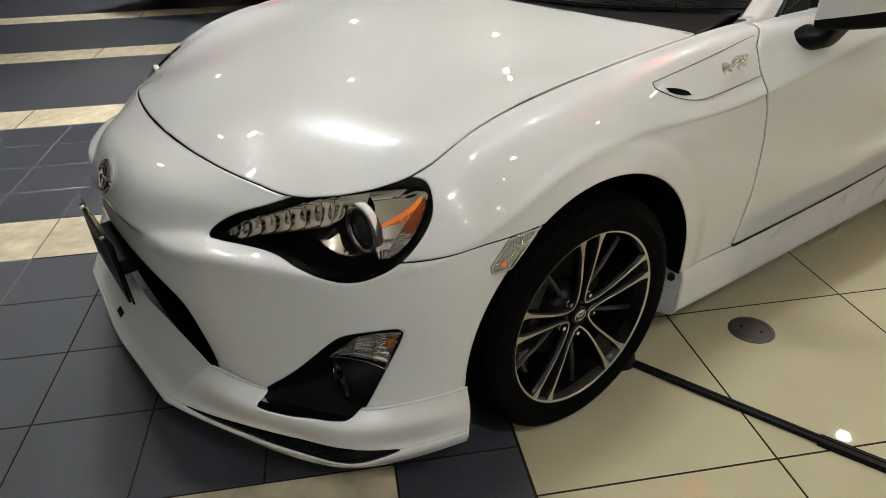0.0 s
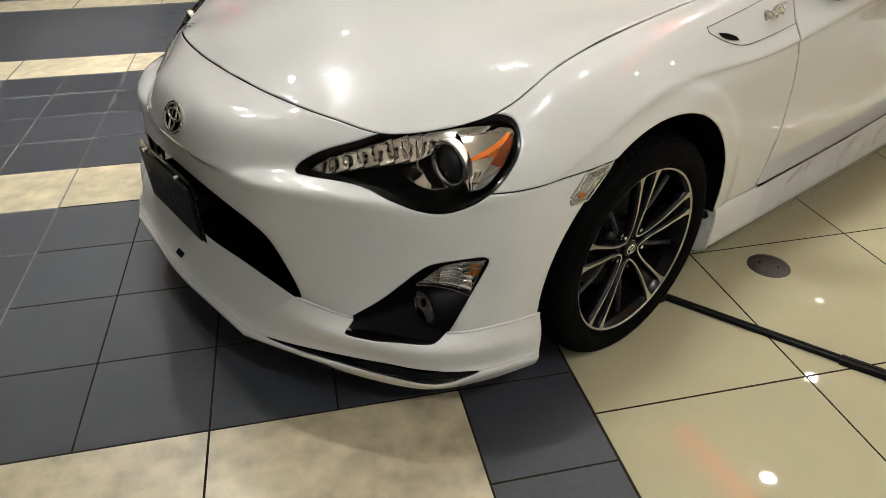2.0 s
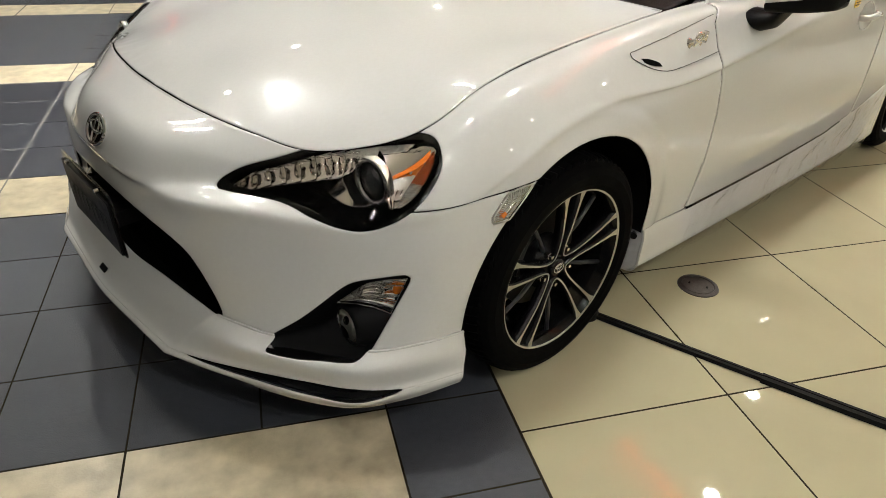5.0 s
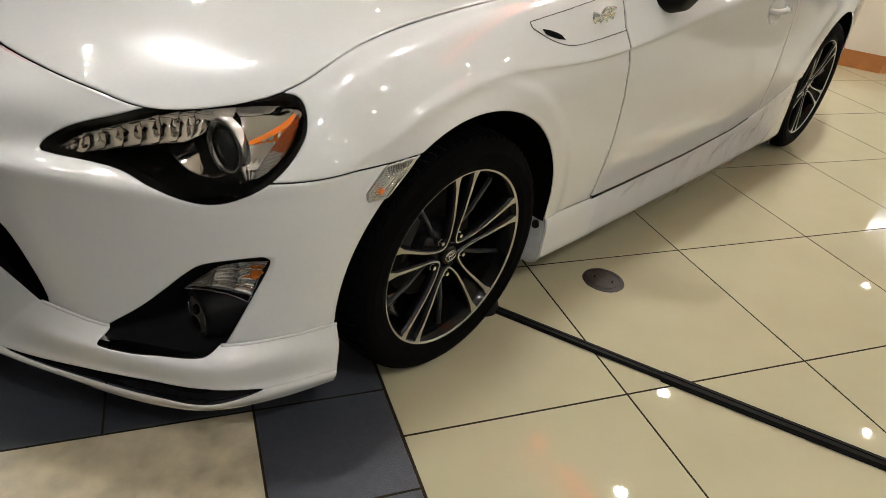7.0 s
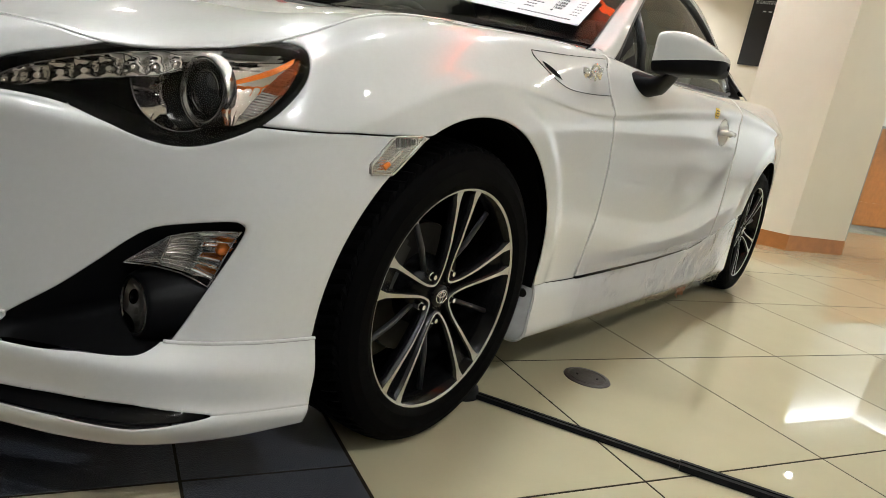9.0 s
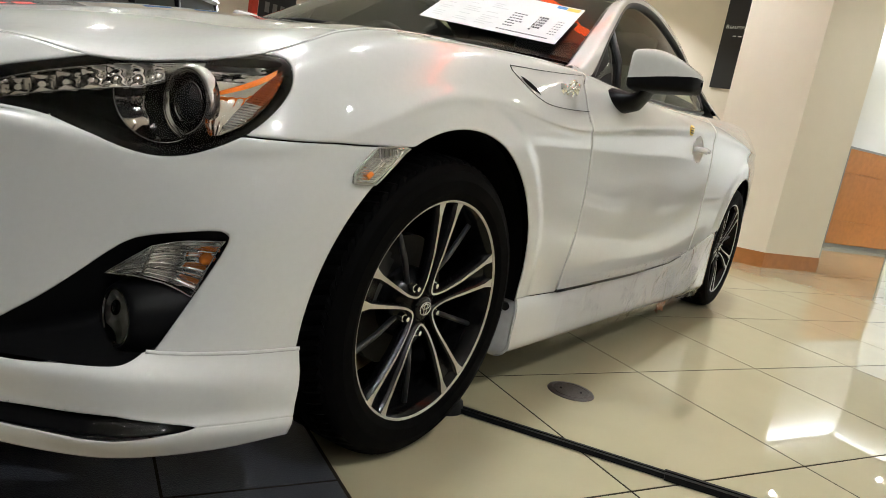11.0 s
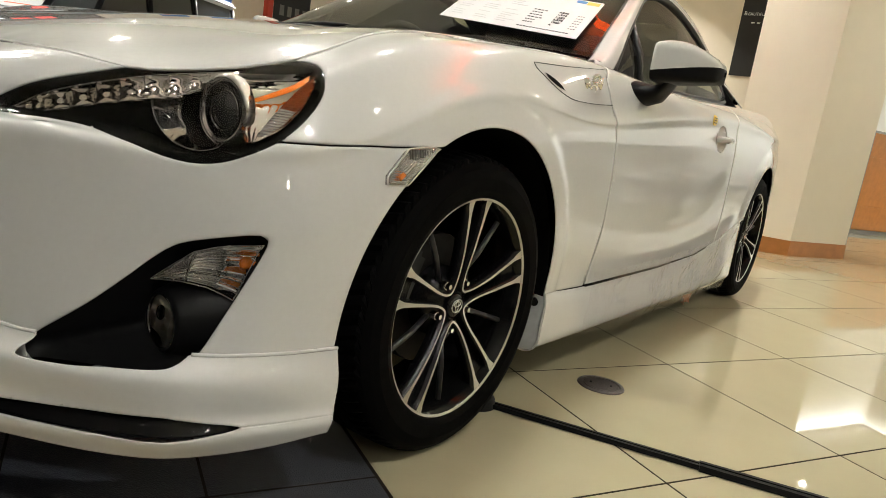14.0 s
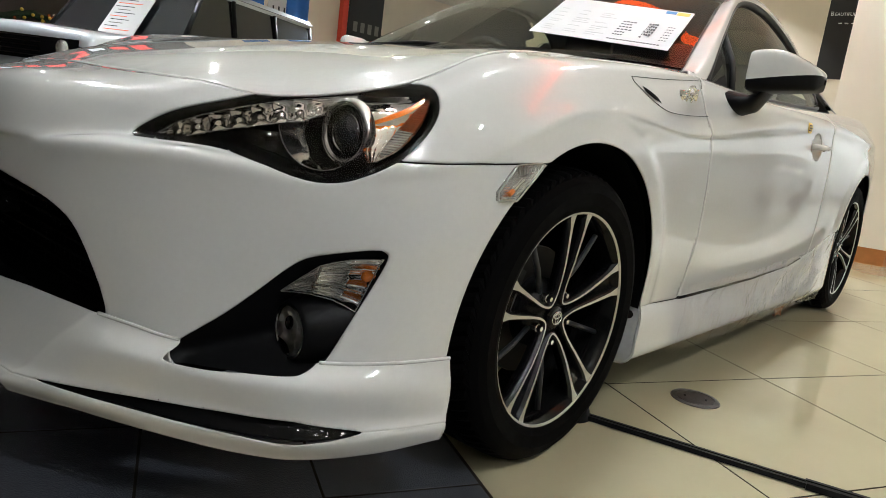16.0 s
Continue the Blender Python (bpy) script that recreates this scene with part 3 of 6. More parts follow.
swell = np.exp(-(gap_z / np.where(gap_z > 0, 0.009, 0.022)) ** 2) * np.clip((np.abs(SV[:, 1]) - 0.27) / 0.08, 0, 1) * np.clip((0.68 - np.abs(SV[:, 1])) / 0.12, 0, 1)
SV = SV + normals(SV, ST) * (0.0065 * swell * (SV[:, 0] > 0.4))[:, None]

# outlines in the plane (y - x, z)
HEADLIGHT = closed([(-0.292, 0.607), (-0.208, 0.645), (-0.092, 0.673), (0.035, 0.700), (0.223, 0.725), (0.320, 0.738), (0.380, 0.734),
                    (0.398, 0.70), (0.375, 0.660), (0.324, 0.620), (0.24, 0.585), (0.17, 0.573), (0.102, 0.577), (0.033, 0.590), (-0.064, 0.602), (-0.143, 0.604), (-0.253, 0.603)])
FOG = closed([(-0.112, 0.304), (-0.014, 0.357), (0.058, 0.402), (0.105, 0.433), (0.154, 0.457), (0.243, 0.473), (0.304, 0.480), (0.324, 0.474),
              (0.313, 0.446), (0.259, 0.367), (0.205, 0.295), (0.17, 0.27), (0.02, 0.262), (-0.10, 0.268), (-0.125, 0.285)])
GRILLE_HALF = [(0.15, 0.503), (0.28, 0.490), (0.345, 0.477), (0.388, 0.456), (0.418, 0.424), (0.450, 0.376), (0.470, 0.340), (0.476, 0.318), (0.468, 0.290), (0.44, 0.24)]
GRILLE = closed([(0.0, 0.508), *GRILLE_HALF, (0.0, 0.23), *[(-y, z) for y, z in GRILLE_HALF[::-1]]])
GAP = 0.002


def diag(V):
    return np.stack([np.abs(V[:, 1]) - V[:, 0], V[:, 2]], 1)


def f_head(V):
    return np.where(V[:, 0] > 0.15, inside(diag(V), HEADLIGHT), -1.0)


def f_fog(V):
    return np.where(V[:, 0] > 0.3, inside(diag(V), FOG), -1.0)


def f_grille(V):
    return np.where(V[:, 0] > 0.6, inside(V[:, 1:3], GRILLE), -1.0)


def f_arch(V):
    """Positive outside both wheel arches."""
    d1 = np.hypot(V[:, 0] + 0.005, V[:, 2] - 0.312) - 0.369
    d2 = np.hypot(V[:, 0] + 2.57, V[:, 2] - 0.312) - 0.362
    d1 = np.where((V[:, 2] < 0.312), np.abs(V[:, 0] + 0.005) - 0.369 - 0.06 * (0.312 - V[:, 2]), d1)
    d2 = np.where((V[:, 2] < 0.312), np.abs(V[:, 0] + 2.57) - 0.362, d2)
    return np.minimum(d1, d2)


def f_fender(V):
    return np.minimum(V[:, 2] - (0.6455 - 0.0625 * V[:, 0]), 0.50 - V[:, 0])


def door_front(z):
    return np.interp(z, [0.2, 0.29, 0.44, 0.6, 0.7, 0.79, 0.85, 0.92], [-0.60, -0.622, -0.646, -0.658, -0.645, -0.612, -0.618, -0.70])


def door_bottom(x):
    return np.interp(-x, [0.4, 0.65, 1.2, 1.6, 1.9, 2.2], [0.288, 0.280, 0.285, 0.30, 0.345, 0.42])


def mn(*a):
    return np.minimum.reduce(a)


NEAR = cut(SV, ST, SV[:, 0] - 0.1)
f_bumper = lambda V: mn(-f_head(V) - GAP, -f_fog(V), -f_grille(V), -f_fender(V) - GAP / 2, V[:, 2] - 0.25, f_arch(V))
FV, FT = panel(*NEAR, f_bumper)
bumper = sheet("front_bumper", np.concatenate([FV, flip(FV)]), np.concatenate([FT, FT[:, ::-1] + len(FV)]), PAINT, car, "glossy pearl white front bumper cover", thick=0.004)
weld = bumper.modifiers.new("weld", "WELD")
weld.merge_threshold = 0.0004
bumper.modifiers.move(1, 0)

# side panels behind the bumper that continue below the seam line
f_fend = lambda V: mn(np.where(V[:, 0] < 0.05, f_arch(V), f_fender(V) - GAP / 2), -f_head(V) - GAP, f_arch(V),
                       V[:, 0] - door_front(V[:, 2]) - GAP / 2, V[:, 2] - door_bottom(V[:, 0]) - 0.002)
PV, PT = panel(*cut(SV, ST, 0.52 - SV[:, 0]), f_fend)
for W, F in ((PV, PT), (flip(PV), PT[:, ::-1])):
    sheet("front_fender", W, F, PAINT, car, "glossy pearl white front fender", thick=0.004)
f_cup = lambda V: 1 - np.hypot((V[:, 0] + 1.63) / 0.062, (V[:, 2] - 0.757) / 0.050)
f_door = lambda V: mn(-f_cup(V) * 0.05, door_front(V[:, 2]) - V[:, 0] - GAP * 1.3, V[:, 0] + 1.83, V[:, 2] - door_bottom(V[:, 0]) - GAP, 5 - V[:, 0] * 0)
DV, DT = panel(*cut(SV, ST, mn(-0.4 - SV[:, 0], SV[:, 0] + 2.0)), f_door)
DOORS = [sheet("door", W, F, PAINT, car, "glossy pearl white door with film along its foot", thick=0.004) for W, F in ((DV, DT), (flip(DV), DT[:, ::-1]))]
CV, CT = cut(SV, ST, f_cup(SV))
CV = CV - normals(CV, CT) * (0.022 * np.clip(f_cup(CV), 0, 1) ** 0.6 + 0.002)[:, None]
for d, W, F in ((DOORS[0], CV, CT), (DOORS[1], flip(CV), CT[:, ::-1])):
    sheet("handle_cup", W, F, PAINT, d, "white hollow behind the handle")
f_rear = lambda V: mn(-1.836 - V[:, 0], f_arch(V), V[:, 2] - np.where(V[:, 0] > -2.25, door_bottom(V[:, 0]) + 0.001, 0.25))
RV, RT = panel(*cut(SV, ST, -1.7 - SV[:, 0]), f_rear)
for W, F in ((RV, RT), (flip(RV), RT[:, ::-1])):
    sheet("rear_quarter_panel", W, F, PAINT, car, "glossy pearl white rear quarter panel", thick=0.004)

# black lining a little under the skin, so that gaps and openings read deep
LV = SV - np.concatenate([normals(SV, ST)], 1) * 0.03
f_lining = lambda V: mn(-f_head(V) - 0.005, -f_fog(V) - 0.004, -f_grille(V) - 0.01, f_arch(V) - 0.006, 0.885 - V[:, 2])
IV, IT = cut(LV, ST, f_lining(LV))
sheet("lining", np.concatenate([IV, flip(IV)]), np.concatenate([IT, IT[:, ::-1] + len(IV)]), VOID, car)

# side skirts
SKIRT = [[(x, y, door_bottom(x) + 0.001), (x, y + 0.008, door_bottom(x) - 0.03), (x, y + 0.002 + k, 0.20), (x, y - 0.002 + k, 0.15), (x, y - 0.03, 0.128 - 0.012 * (x < -1.5)), (x, y - 0.10, 0.135)]
         for x, y, k in ((-0.398, 0.834, 0.004), (-0.42, 0.837, 0.006), (-0.66, 0.843, 0.01), (-1.1, 0.853, 0.012), (-1.6, 0.863, 0.014), (-2.0, 0.870, 0.012), (-2.215, 0.875, 0.008))]
KV, KT = grid(loft(SKIRT, np.linspace(0, 6, 61), np.linspace(0, 5, 36)))
KT = outward(KV, KT)
# slanting front end of the skirt; its shadow is put in as a grey colour
EV, ET = grid(np.stack([loft(SKIRT, [0.0], np.linspace(0, 5, 36))[0] * (1, 1, 1) + d for d in ((0, 0, 0), (0.004, -0.003, 0), (0.062, -0.085, 0.0))]))
ET = outward(EV, ET, (-0.6, 0.7, 0.2))
for W, F, W2, F2 in ((KV, KT, EV, ET), (flip(KV), KT[:, ::-1], flip(EV), ET[:, ::-1])):
    sk = sheet("side_skirt", W, F, PAINT, car, "white side skirt under film", thick=0.004)
    sheet("end_cap", W2, F2, CAP_SHADED, sk, "slanting end of the skirt, shadow grey in its colour", thick=0.003)
bm = cyl(bmesh.new(), 0.0105, 0.0105, 0.012, pose(-0.377, 0.8215, 0.266, 90, 0, -54), 20)
part("skirt_bolt", bm, BLACK, car, "black bolt head")

# front lip spoiler
LIP = []


def lip(*pts):
    LIP.append(pts)


lip((0.805, 0, 0.285), (0.840, 0, 0.243), (0.878, 0, 0.205), (0.897, 0, 0.188), (0.890, 0, 0.165))
lip((0.793, 0.24, 0.305), (0.829, 0.232, 0.258), (0.866, 0.215, 0.211), (0.886, 0.21, 0.191), (0.878, 0.205, 0.167))
lip((0.780, 0.474, 0.325), (0.815, 0.437, 0.278), (0.850, 0.395, 0.222), (0.877, 0.364, 0.1955), (0.865, 0.355, 0.168))
lip((0.748, 0.545, 0.319), (0.786, 0.525, 0.278), (0.812, 0.50, 0.226), (0.826, 0.490, 0.199), (0.804, 0.487, 0.169))
lip((0.716, 0.598, 0.311), (0.746, 0.604, 0.274), (0.762, 0.598, 0.226), (0.766, 0.602, 0.199), (0.744, 0.620, 0.171))
lip((0.652, 0.688, 0.309), (0.680, 0.704, 0.268), (0.696, 0.698, 0.223), (0.704, 0.704, 0.198), (0.672, 0.728, 0.165))
lip((0.576, 0.787, 0.309), (0.602, 0.797, 0.268), (0.620, 0.800, 0.222), (0.623, 0.806, 0.196), (0.602, 0.792, 0.160))
lip((0.472, 0.832, 0.304), (0.486, 0.843, 0.258), (0.494, 0.848, 0.212), (0.497, 0.850, 0.190), (0.490, 0.838, 0.157))
lip((0.366, 0.860, 0.302), (0.366, 0.868, 0.248), (0.372, 0.876, 0.207), (0.379, 0.881, 0.187), (0.380, 0.874, 0.165))
# a rounded shoulder along the top of the lip, hollow under it
for k, (a, q) in enumerate(((1, 0), (1, 0.05), (1, 0.1), (0.9, 0.4), (0.75, 0.66), (0.7, 0.71), (0.55, 0.83), (0.3, 0.95), (0.1, 0.99))):
    g = (0.2, 0.2, 0.2, 0.7, 1, 1, 1, 0.7, 0.3)[k]
    p, r = LIP[k][1], LIP[k][2]
    LIP[k] = (LIP[k][0], (p[0] + 0.010 * g * a, p[1] + 0.010 * g * q, p[2] + 0.012 * g), (r[0] - 0.006 * g * a, r[1] - 0.006 * g * q, r[2] + 0.006 * g), *LIP[k][3:])
ls, lv = np.linspace(0, 8, 8 * 22 + 1), np.linspace(0, 4, 57)
# the middle and the side meet in a fold
LG = np.concatenate([loft(LIP[:3], ls[:45], lv, mirror_start=True), loft(LIP[2:], ls[45:] - 2, lv)])
LV2, LT2 = grid(np.concatenate([LG, np.broadcast_to(ls[:, None, None], LG.shape[:2] + (1,)), np.broadcast_to(lv[None, :, None], LG.shape[:2] + (1,))], 2))
LT2 = outward(LV2, LT2)


def f_slot(V):
    """The slot in the lip, positive inside, about in metres."""
    s, v = V[:, 3], V[:, 4]
    h = 0.48 * np.clip((s - 2.35) / 3.45, 0, 1) ** 0.8 * np.clip((6.75 - s) / 0.8, 0, 1) ** 0.6
    return (h - np.abs(v - 2.52)) * 0.025


# notch of the lip under the fog lamp
NOTCH = np.array([(-0.117, 0.296), (-0.108, 0.289), (-0.02, 0.287), (0.06, 0.290), (0.135, 0.293), (0.175, 0.298), (0.205, 0.316), (0.22, 0.36), (-0.09, 0.36), (-0.095, 0.312)])
NOTCH = closed(NOTCH, 5)
f_notch = lambda V: inside(diag(V), NOTCH)
QV, QT = panel(LV2, LT2, lambda V: mn(-f_slot(V), -f_notch(V), V[:, 4] * 0.04 + 0.0002), 0.002)
Q2 = flip(QV)
lip_ob = sheet("lip_spoiler", np.concatenate([QV[:, :3], Q2[:, :3]]), np.concatenate([QT, QT[:, ::-1] + len(QV)]), PAINT, car, "white aero lip spoiler", thick=0.002)
w2 = lip_ob.modifiers.new("weld", "WELD")
w2.merge_threshold = 0.0004
lip_ob.modifiers.move(1, 0)
# rolled bead along the joint between lip and bumper
TOPROW = LG[:, 0]
clear_of_notch = f_notch(TOPROW) < -0.002
for lo_s, hi_s in ((46, 120), (80, 177)):
    rows_in = [k for k in range(lo_s, hi_s) if clear_of_notch[k] and ((k < 100) == (lo_s == 46))]
    for side in (1, -1):
        part("lip_bead", tube(bmesh.new(), [(TOPROW[k, 0], side * TOPROW[k, 1], TOPROW[k, 2]) for k in rows_in], 0.0032, 8), PAINT, car, "white rolled bead", smooth=True)
BV, BT = cut(LV2, LT2, f_slot(LV2) + 0.004)
BN = normals(BV, BT)
BV = BV[:, :3] - BN * 0.012
for W, F in ((BV, BT), (flip(BV), BT[:, ::-1])):
    sheet("lip_slot", W, F, GLOSS_BLACK, car, "gloss black insert in the lip")
part("lip_badge", box(bmesh.new(), (-0.019, -0.008, -0.002), (0.019, 0.008, 0.002), bevel=0.001), BLACK, car, "small black badge").matrix_basis = \
    look((0.868, -0.04, 0.222), (1.42, -0.04, 0.80)) @ pose(0, 0, 0, 180, 0, 0)

# grille, its shelf end walls and the plate
bm = bmesh.new()
for k in range(9):
    z = 0.30 + k * 0.025
    w = float(np.interp(z, [0.28, 0.34, 0.40, 0.47, 0.51], [0.45, 0.50, 0.46, 0.34, 0.2]))
    box(bm, (0.70, -w, z), (0.715, w, z + 0.006))
for k in range(-18, 19):
    box(bm, (0.698, k * 0.025 - 0.002, 0.30), (0.708, k * 0.025 + 0.002, float(np.interp(abs(k * 0.025), [0.2, 0.34, 0.46], [0.50, 0.47, 0.40]))))
part("grille", bm, VOID, car, "black lower grille mesh")
part("grille_floor", box(bmesh.new(), (0.50, -0.52, 0.20), (0.765, 0.52, 0.285)), VOID, car)
part("grille_back", box(bmesh.new(), (0.50, -0.50, 0.2), (0.56, 0.50, 0.55)), VOID, car)
plate = part("plate", box(bmesh.new(), (-0.006, -0.165, -0.075), (0.0, 0.165, 0.075), bevel=0.002), BLACK, car, "black show plate with grey lettering")
plate.matrix_basis = pose(0.868, 0, 0.432, 0, 3, 0)
bm = bmesh.new()
for k in range(8):
    h = 0.022
    x = -0.13 + k * 0.034
    box(bm, (0.0005, x, -h), (0.0015, x + 0.007, h))
    box(bm, (0.0005, x + 0.007, h - 0.006), (0.0015, x + 0.022, h))
part("plate_marks", bm, CALIPER, plate, "grey unreadable lettering")
part("plate_holder", box(bmesh.new(), (-0.012, -0.17, -0.08), (-0.007, 0.17, 0.095), bevel=0.001), clear("clear_acrylic", (0.8, 0.82, 0.75), 1.5), plate, "clear acrylic plate holder")
for s in (-0.105, 0.105):
    part("plate_bolt", cyl(bmesh.new(), 0.006, 0.006, 0.01, pose(0.0, s, 0.085, 0, 90, 0), 12), CHROME, plate)
part("plate_bracket", box(bmesh.new(), (-0.09, -0.12, -0.02), (-0.012, 0.12, 0.02)), BLACK, plate)

# nose emblem: oval rings
emblem = part("nose_emblem", bmesh.new(), CHROME, car, "chrome oval emblem")
bm = bmesh.new()


def oval(bm, cy, cz, ry, rz, r):
    tube(bm, [(0.0 - 0.25 * (cy + ry * math.cos(a)) ** 2, cy + ry * math.cos(a), cz + rz * math.sin(a)) for a in np.linspace(0, math.tau, 41)], r, 8)


oval(bm, 0, 0, 0.052, 0.036, 0.0052)
oval(bm, 0, 0.008, 0.036, 0.014, 0.004)
oval(bm, 0, 0.0, 0.014, 0.033, 0.004)
bm.to_mesh(emblem.data)
bm.free()
emblem.data.polygons.foreach_set("use_smooth", [True] * len(emblem.data.polygons))
part("emblem_back", prism(bmesh.new(), [(0.050 * math.cos(a), 0.034 * math.sin(a)) for a in np.linspace(0, math.tau, 33)[:-1]], -0.003, 0.0005), BOWL, emblem, "dark emblem backing").matrix_basis = Matrix(((0, 0, 1, 0), (1, 0, 0, 0), (0, 1, 0, 0), (0, 0, 0, 1)))
emblem.matrix_basis = pose(0.812, 0, 0.625, 0, -27, 0)


# headlights
FV3, FT3 = cut(*NEAR, np.maximum(f_head(NEAR[0]), f_fog(NEAR[0])) + 0.03)
FN3, FD3 = normals(FV3, FT3), diag(FV3)


def on_front(P):
    """Points and normals of the front skin at the places P (k, 2) of the plane (y - x, z)."""
    A, B, C = (FD3[FT3[:, k]] for k in range(3))
    den = (B[:, 1] - C[:, 1]) * (A[:, 0] - C[:, 0]) + (C[:, 0] - B[:, 0]) * (A[:, 1] - C[:, 1])
    den = np.where(np.abs(den) < 1e-14, 1e-14, den)
    X, Z = P[:, None, 0], P[:, None, 1]
    wa = ((B[:, 1] - C[:, 1]) * (X - C[:, 0]) + (C[:, 0] - B[:, 0]) * (Z - C[:, 1])) / den
    wb = ((C[:, 1] - A[:, 1]) * (X - C[:, 0]) + (A[:, 0] - C[:, 0]) * (Z - C[:, 1])) / den
    wc = 1 - wa - wb
    k = np.minimum(np.minimum(wa, wb), wc).argmax(1)
    r = np.arange(len(P))
    W = np.clip(np.stack([wa[r, k], wb[r, k], wc[r, k]], 1), 0, 1)
    W /= W.sum(1, keepdims=True)
    T = FT3[k]
    return sum(FV3[T[:, q]] * W[:, q:q + 1] for q in range(3)), sum(FN3[T[:, q]] * W[:, q:q + 1] for q in range(3))


def moulded(lower, upper, n, m, depth, back):
    """A sheet behind the skin between two curves of the plane (y - x, z); depth(u, v) in metres along back."""
    lo, up = (cr(np.array(c), np.linspace(0, len(c) - 1, n)) for c in (lower, upper))
    v = np.linspace(0, 1, m)
    G = lo[:, None] * (1 - v[None, :, None]) + up[:, None] * v[None, :, None]
    P, N = on_front(G.reshape(-1, 2))
    u, w = np.meshgrid(np.linspace(0, 1, n), v, indexing="ij")
    P = P - N * 0.004 + back * depth(u.ravel(), w.ravel())[:, None]
    return grid(P.reshape(n, m, 3))


def edge_line(pts, depth, back, r, k=8, around=False):
    """A thin rod along the points of the plane (y - x, z), behind the skin."""
    c = np.array(pts + pts[:1] if around else pts, float)
    c = np.concatenate([np.linspace(a, b, k, endpoint=False) for a, b in zip(c, c[1:])] + [c[-1:]])
    P, N = on_front(c)
    return P - N * 0.004 + back * depth


HX, HT = cut(*NEAR, f_head(NEAR[0]) + 0.002)
HX, HT = cut(HX, HT, f_head(HX) - 0.006, both=True)
HN = normals(HX, HT)
BACK = np.array((-0.72, -0.60, -0.1))


def headlight(side):
    h = new("headlight")
    tagged(h, "swept clear headlight with projector and amber corner")
    h.parent = car
    sgn = (lambda V, T: (V, T)) if side > 0 else (lambda V, T: (flip(V), T[:, ::-1]))

    def add(name, V, T, mat, label="", thick=0.0):
        V, T = sgn(V, T)
        return sheet(name, V, T, mat, h, label, thick=thick)

    def rod(name, pts, depth, r, mat, label="", around=False):
        P = edge_line(pts, depth, BACK, r, around=around)
        return part(name, tube(bmesh.new(), [(p[0], side * p[1], p[2]) for p in P], r, 6), mat, h, label, smooth=True)

    add("lens", HX - HN * 0.001, HT, LENS, "clear lens cover")
    rim = cut(HX, HT, 0.0065 - f_head(HX))
    add("rim", rim[0] - normals(*rim) * 0.003, rim[1], BOWL, "black lamp rim")
    d = np.clip(f_head(HX) + 0.002, 0, None)
    add("bowl", HX - HN * 0.003 + BACK * np.minimum(0.085, d * 6.0)[:, None], HT, BOWL, "gloss black lamp bowl")
    # light strip: a row of scooped chrome cells
    top = [(-0.246, 0.606), (-0.197, 0.630), (-0.149, 0.6455), (-0.0885, 0.661), (-0.029, 0.674), (0.032, 0.686), (0.090, 0.695), (0.150, 0.702)]
    low = [(-0.240, 0.602), (-0.2009, 0.603), (-0.139, 0.617), (-0.076, 0.630), (-0.014, 0.641), (0.047, 0.652), (0.098, 0.660), (0.141, 0.676)]
    cells = 9
    scoop = lambda u, v: 0.006 + 0.016 * ((u * cells) % 1) ** 1.5 + 0.010 * np.sin(np.pi * v) * (0.5 + 0.5 * np.cos(2 * np.pi * u * cells)) + 0.0007 * np.cos(6 * np.pi * v)
    V, T = moulded(low, top, cells * 12 + 1, 19, scoop, BACK)
    add("light_strip", V, T, REFLECTOR_SMOOTH, "row of scooped chrome light cells")
    rod("strip_edge", low, 0.004, 0.0011, CHROME, "thin chrome edge")
    rod("strip_edge", top, 0.005, 0.0009, CHROME, "thin chrome edge")
    # side reflector in shallow pillows, with a plain chrome bridge over the projector
    left = [(0.252, 0.610), (0.238, 0.630), (0.240, 0.655), (0.236, 0.680), (0.222, 0.700), (0.190, 0.709)]
    right = [(0.280, 0.617), (0.318, 0.635), (0.350, 0.662), (0.3685, 0.690), (0.3755, 0.712), (0.376, 0.728)]
    pillow = lambda u, v: 0.016 + 0.012 * np.sin(np.pi * np.clip(v, 0, 1)) + 0.0009 * np.abs(np.sin(np.pi * 7 * v)) * (u < 0.72) + 0.0016 * np.abs(np.sin(np.pi * 6 * u))
    V, T = moulded(left, right, 61, 43, pillow, BACK)
    add("reflector", V, T, PILLOW, "chrome side reflector")
    V, T = moulded([(0.120, 0.690), (0.160, 0.690), (0.200, 0.690)], [(0.120, 0.7005), (0.165, 0.7065), (0.21, 0.7125)], 31, 9, lambda u, v: 0.008 + 0.006 * (1 - v), BACK)
    add("bridge", V, T, KNURL, "sparkling chrome bridge")
    V, T = moulded([(0.256, 0.668), (0.292, 0.679), (0.330, 0.693), (0.362, 0.710)], [(0.256, 0.675), (0.292, 0.688), (0.330, 0.704), (0.362, 0.722)], 25, 5, lambda u, v: 0.009 + 0.002 * np.abs(v - 0.5), BACK)
    add("amber_bar", V, T, AMBER_BAR, "bright amber bar")
    # ribbed corner along the outer edge: grey below, amber above
    inner = [(0.274, 0.621), (0.292, 0.645), (0.3115, 0.666), (0.332, 0.686), (0.352, 0.705), (0.366, 0.718)]
    outer = [(0.283, 0.620), (0.317, 0.637), (0.346, 0.663), (0.3645, 0.688), (0.3725, 0.708), (0.375, 0.722)]
    V, T = moulded(inner[:3], outer[:3], 25, 13, lambda u, v: 0.006 + 0.004 * (1 - v), BACK)
    add("ribbed_corner", V, T, MARKER, "fine ribbed grey corner")
    V, T = moulded(inner[2:], outer[2:], 25, 13, lambda u, v: 0.006 + 0.004 * (1 - v), BACK)
    add("amber_reflector", V, T, AMBER, "ribbed amber corner reflector")
    # projector: ring, shroud and lens, facing forward and outward
    c = Vector((0.478, 0.676 * side, 0.647))
